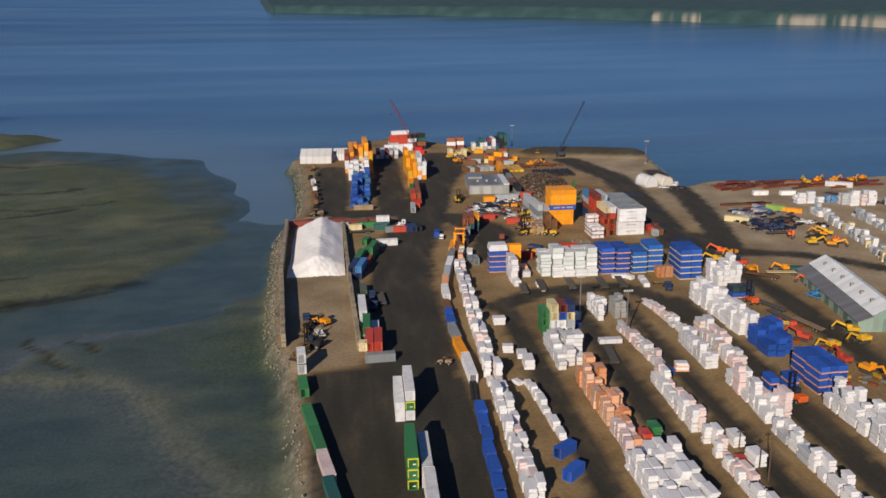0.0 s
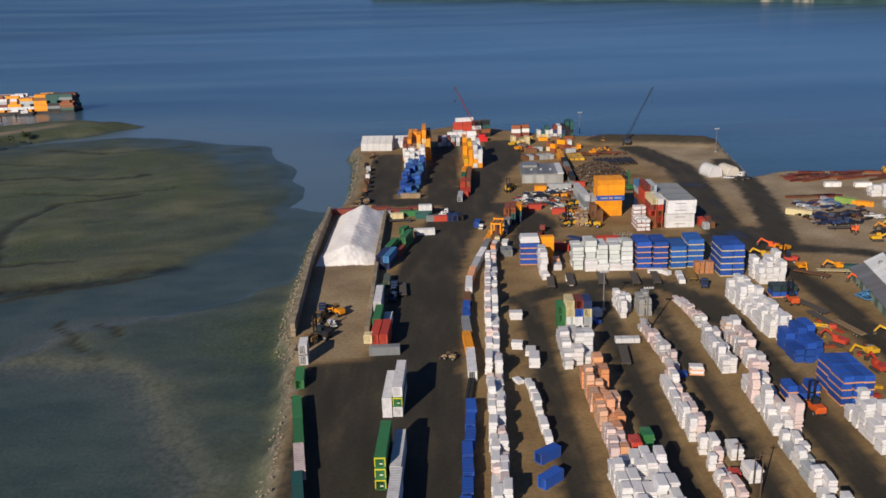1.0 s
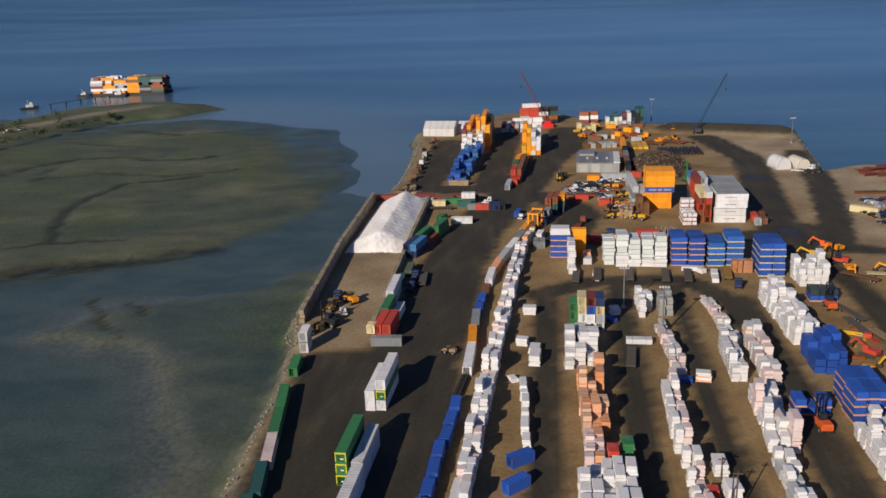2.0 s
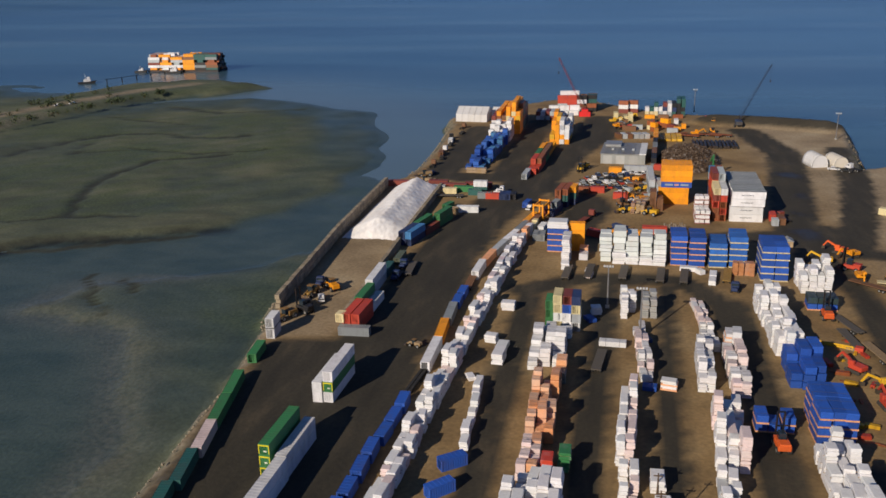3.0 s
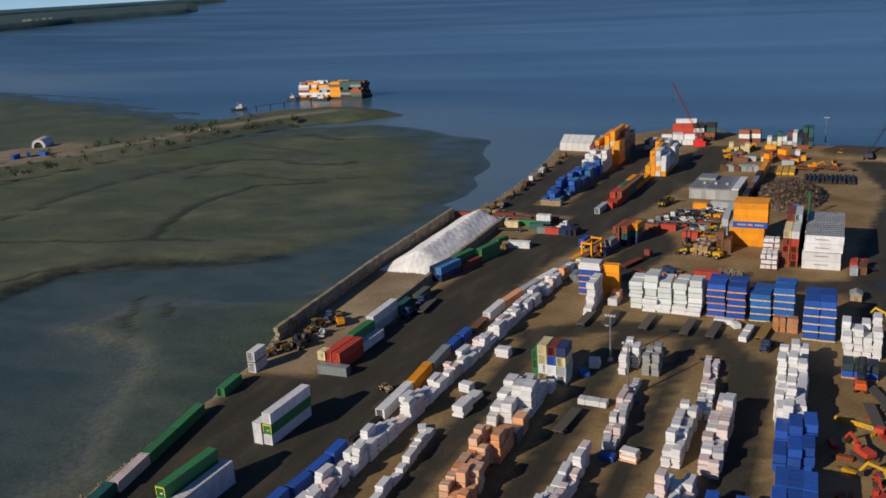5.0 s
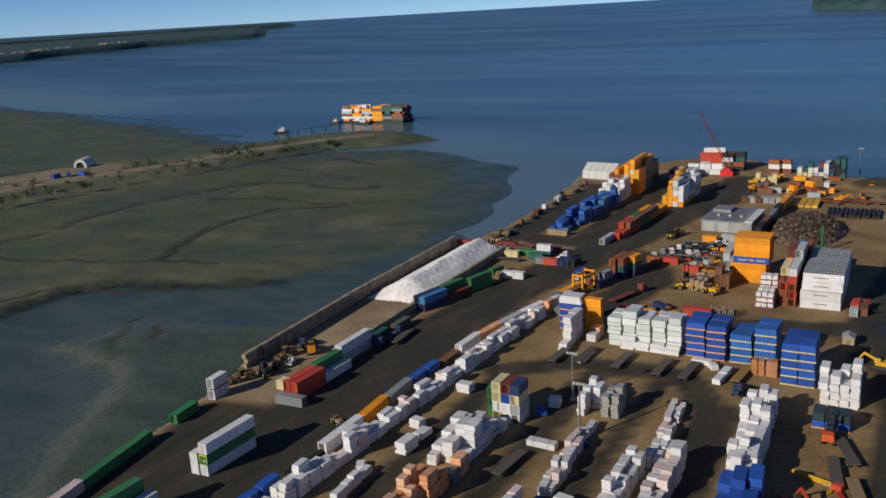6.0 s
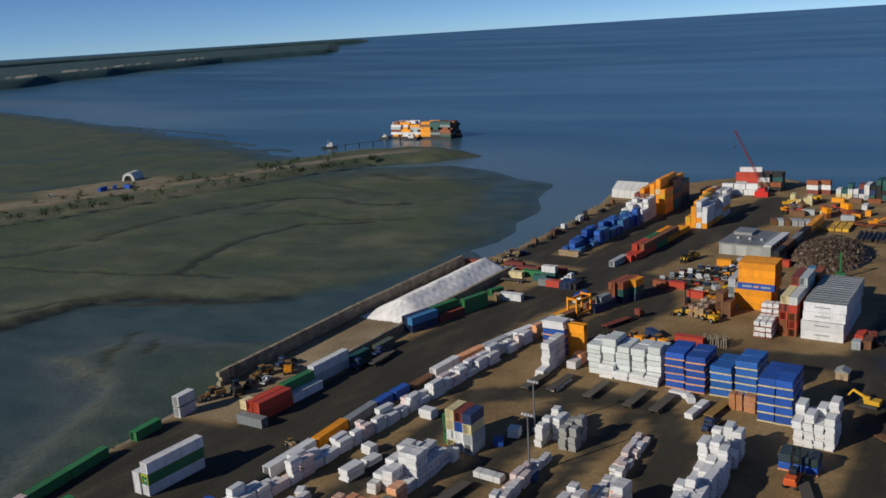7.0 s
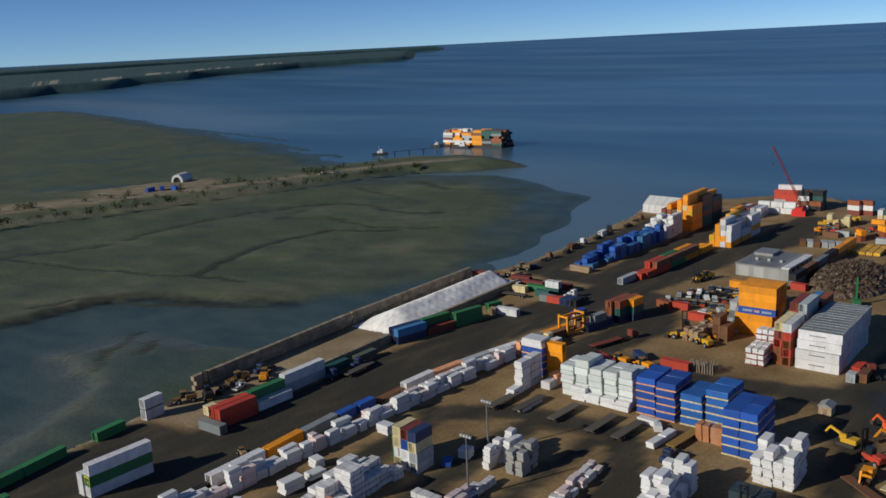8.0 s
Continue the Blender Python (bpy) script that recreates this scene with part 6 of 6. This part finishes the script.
for i in range(12):
    e = root("rusty_beam", pose(rng.uniform(196, 216), 412 + rng.uniform(-1.5, 1.5), 0, 0, 0, rng.uniform(84, 96)), "rusty steel beam laid on the sand", "beam", "rusty beams")
    obj("beam", boxes((-0.5, 0.5, -5, 5, 0, 0.15), (-0.1, 0.1, -5, 5, 0.15, 0.9), (-0.5, 0.5, -5, 5, 0.9, 1.05)), STEEL, e, rng.choice((RUST, BROWN, MAROON)))
for i in range(60):
    x = rng.uniform(212, 300)
    e = root("rusty_beam", pose(x, 455 - (x - 212) * 0.06 + rng.uniform(-11, 9), 0, 0, 0, rng.uniform(70, 110)), "rusty steel beam laid along the shore", "beam", "rusty beams")
    obj("beam", boxes((-0.5, 0.5, -6, 6, 0, 0.15), (-0.1, 0.1, -6, 6, 0.15, 0.9), (-0.5, 0.5, -6, 6, 0.9, 1.05)), STEEL, e, rng.choice((RUST, BROWN, MAROON)))
for i in range(5):
    excavator(262 + i * 9, 455 + rng.uniform(-4, 4), rng.uniform(0, 360), rng.choice((ORANGE, YELLOW)))

# ---- the spit, the barge and the tug ----
SPIT_Z = -2.8
arch_tent(-432, 546, 25, 11, 16, 6.6, z=SPIT_Z)
for x, y, yaw in ((-404, 508, 50), (-396, 514, 80), (-408, 500, 20)):
    container(x, y, SPIT_Z, yaw, BLUE, 9.0, 2.9, where="on the spit road")
for x, y in ((-338, 618), (-332, 628), (-428, 470)):
    pickup(x, y, -30, WHITE).location.z = SPIT_Z


def shrub(x, y, z, s):
    e = root("shrub", pose(x, y, z), "low dark green shrub beside the spit road", "shrub", "spit shrubs")
    bm = bmesh.new()
    tube(bm, (0, 0, -0.2), (0, 0, s), 0.12, 5, 0.05)
    for k in range(4):
        a = rng.uniform(0, 6.28)
        tube(bm, (0, 0, s * 0.4), (math.cos(a) * s * 0.7, math.sin(a) * s * 0.7, s * 1.1), 0.06, 4, 0.02)
    obj("trunk", bm, TIMBER, e, BROWN)
    bm = bmesh.new()
    for k in range(70):
        p = Vector((rng.gauss(0, 0.5), rng.gauss(0, 0.5), abs(rng.gauss(0.75, 0.4)))) * s * 1.2
        q = rng.uniform(0.25, 0.55) * s * 0.5
        m = Matrix.Translation(p) @ Euler((rng.uniform(0, 3), rng.uniform(0, 3), rng.uniform(0, 3))).to_matrix().to_4x4()
        vs = [bm.verts.new(m @ Vector(v)) for v in ((-q, 0, 0), (0, -q * 0.6, 0.1 * q), (q, 0, 0), (0, q * 0.6, 0.1 * q))]
        bm.faces.new(vs)
    obj("crown", bm, FOLIAGE, e)
    return e


def spit_point(t, off):
    line = [(-420, 300), (-362, 450), (-318, 590), (-288, 690)]
    f = t * (len(line) - 1)
    i = min(int(f), len(line) - 2)
    f -= i
    (x0, y0), (x1, y1) = line[i], line[i + 1]
    d = math.hypot(x1 - x0, y1 - y0)
    return x0 + (x1 - x0) * f + (y1 - y0) / d * off, y0 + (y1 - y0) * f - (x1 - x0) / d * off


base_shrubs = [shrub(0, 0, -50, s) for s in (1.5, 2.1, 2.9)]
for i in range(130):
    off = rng.choice((3, 4, 5, 2, -24, -34, -50)) + rng.uniform(-2, 2)
    x, y = spit_point(rng.random() ** 0.8, off)
    k = rng.randrange(3)
    copy_thing(base_shrubs[k], pose(x, y, SPIT_Z - 0.5, 0, 0, rng.uniform(0, 360)))
for b in base_shrubs:
    x, y = spit_point(rng.random(), 7)
    b.matrix_world = pose(x, y, SPIT_Z - 1.0)


def barge(x, y, yaw):
    e = root("cargo_barge", pose(x, y, -8.4, 0, 0, yaw), "long dark-hulled cargo barge afloat beyond the spit", "barge")
    bm = bmesh.new()
    prism(bm, [(-38, 1.8), (38, 1.8), (37, -0.4), (-36, -0.4)], -12, 12)
    obj("hull", bm, STEEL, e, (0.04, 0.035, 0.035))
    obj("deck_rail", boxes((-37, 37, -12, -11.8, 1.8, 2.5), (-37, 37, 11.8, 12, 1.8, 2.5)), STEEL, e, BLACK)


barge(-354, 858, 2)
by = Vector((math.cos(radians(2)), math.sin(radians(2))))
for i in range(6):
    for j in range(8):
        x, y = -354 + by.x * (-30.5 + i * 12.3) - by.y * (-9.6 + j * 2.7), 858 + by.y * (-30.5 + i * 12.3) + by.x * (-9.6 + j * 2.7)
        for k in range(rng.choice((5, 6, 6, 6)) if i != 2 else rng.choice((4, 5))):
            container(x + rng.uniform(-0.5, 0.5), y, -6.58 + k * 2.6, 92, rng.choice((ORANGE, WHITE, WHITE, PINK, MAROON, RUST, SILVER, ORANGE)) if i < 3 else rng.choice((ORANGE, BROWN, ORANGE, RUST, WHITE)) if i < 4 else rng.choice((BROWN, RUST, TEAL, BLACK, TEAL, GREY)), rng.choice((12.19, 12.19, 6.06)), group="barge cargo", where="on the barge deck")


def tug(x, y, yaw, s):
    e = root("tugboat", pose(x, y, -8.3, 0, 0, yaw), "small dark tugboat with a white wheelhouse", "boat", "tugboats")
    bm = bmesh.new()
    prism(bm, [(-9 * s, 1.8), (9.5 * s, 2.6), (7 * s, 0), (-8 * s, 0)], -2.8 * s, 2.8 * s)
    obj("hull", bm, PAINT, e, BLACK)
    obj("deckhouse", bevelled(-3 * s, 4 * s, -1.9 * s, 1.9 * s, 2.0, 4.8 * s, 0.2), PAINT, e, WHITE)
    obj("wheelhouse", bevelled(0.5 * s, 3.5 * s, -1.4 * s, 1.4 * s, 4.8 * s, 7 * s, 0.2), PAINT, e, WHITE)
    bm = bmesh.new()
    tube(bm, (-1 * s, 0, 4.5 * s), (-1 * s, 0, 10.5 * s), 0.15, 6)
    obj("mast", bm, STEEL, e, WHITE)
    return e


tug(-409, 766, 30, 0.9), tug(-397, 842, 10, 0.7), tug(-359, 838, 8, 0.95)
e = root("loading_trestle", pose(-372, 790, -8.2, 0, 0, 60), "dark steel loading walkway over the water", "walkway")
obj("deck", boxes((-32, 32, -0.5, 0.5, 4.4, 4.7)), STEEL, e, BLACK)
for i in range(5):
    bm = bmesh.new()
    tube(bm, (-30 + i * 15, 0, -3), (-30 + i * 15, 0, 4.4), 0.5, 8)
    obj("leg", bm, STEEL, e, BLACK)

join_rest("packs", "wrapped_pack_rows", WRAP_JOINED, "further rows of boards wrapped in white sheeting", "packs")
join_rest("tip", "wharf_end_containers", PAINT_JOINED, "far stacks of orange, white and brown containers", "containers")
join_rest("barge", "barge_cargo", PAINT_JOINED, "mixed containers stacked on the barge deck", "containers")

# pale lettering and a red mark on the blue container of the orange stack
e = root("side_lettering", pose(105.5, 388.74, 3 * 2.36 + 0.8), "pale lettering and red mark on blue container side", "sign", "side letterings")
for x0, x1, c in ((-4.6, -1.4, (0.35, 0.4, 0.5)), (1.6, 4.8, (0.35, 0.4, 0.5)), (-0.9, 0.9, (0.6, 0.3, 0.28))):
    obj("bar", boxes((x0, x1, -0.03, 0.0, 0, 0.75)), PAINT, e, c)

# rock armour along the bank, past counting
verts_, faces_ = [], []
shore = [(-8, 110), (-10, 172), (-12, 215), (-16, 247), (-21, 262), (-24, 330), (-25, 397), (-16, 440), (-17, 494), (-21, 552), (-26, 575), (-18, 603), (5, 621), (40, 657), (63, 645), (100, 608), (150, 590), (206, 564), (195, 474)]
for (x0, y0), (x1, y1) in zip(shore, shore[1:]):
    d = math.hypot(x1 - x0, y1 - y0)
    for i in range(int(d * 2.0)):
        f = rng.random()
        out = rng.uniform(-0.3, 4.2)
        x, y = x0 + (x1 - x0) * f - (y1 - y0) / d * out, y0 + (y1 - y0) * f + (x1 - x0) / d * out
        s_ = rng.uniform(0.2, 0.55) * (1.3 if rng.random() < 0.1 else 1)
        m = pose(x, y, -0.35 - out * 1.25, rng.uniform(0, 360), rng.uniform(0, 360), rng.uniform(0, 360))
        n0 = len(verts_)
        for p in ((1, 0, 0), (-1, 0, 0), (0, 1, 0), (0, -1, 0), (0, 0, 1), (0, 0, -1)):
            v = m @ (Vector(p) * s_ * rng.uniform(0.6, 1.1))
            verts_.append((v.x, v.y, v.z))
        for a in (0, 1):
            for b in (2, 3):
                for c in (4, 5):
                    t3 = (n0 + a, n0 + b, n0 + c)
                    faces_.append(t3 if (a + b + c) % 2 == 0 else t3[::-1])
me = bpy.data.meshes.new("bank_rocks")
me.from_pydata(verts_, [], faces_)
me.materials.append(CONCRETE)
ob = tagged(new("bank_rocks", me), "loose pale brown armour rocks down the bank", "rocks", kind="stuff")
ob.color = (0.32, 0.265, 0.19, 1)
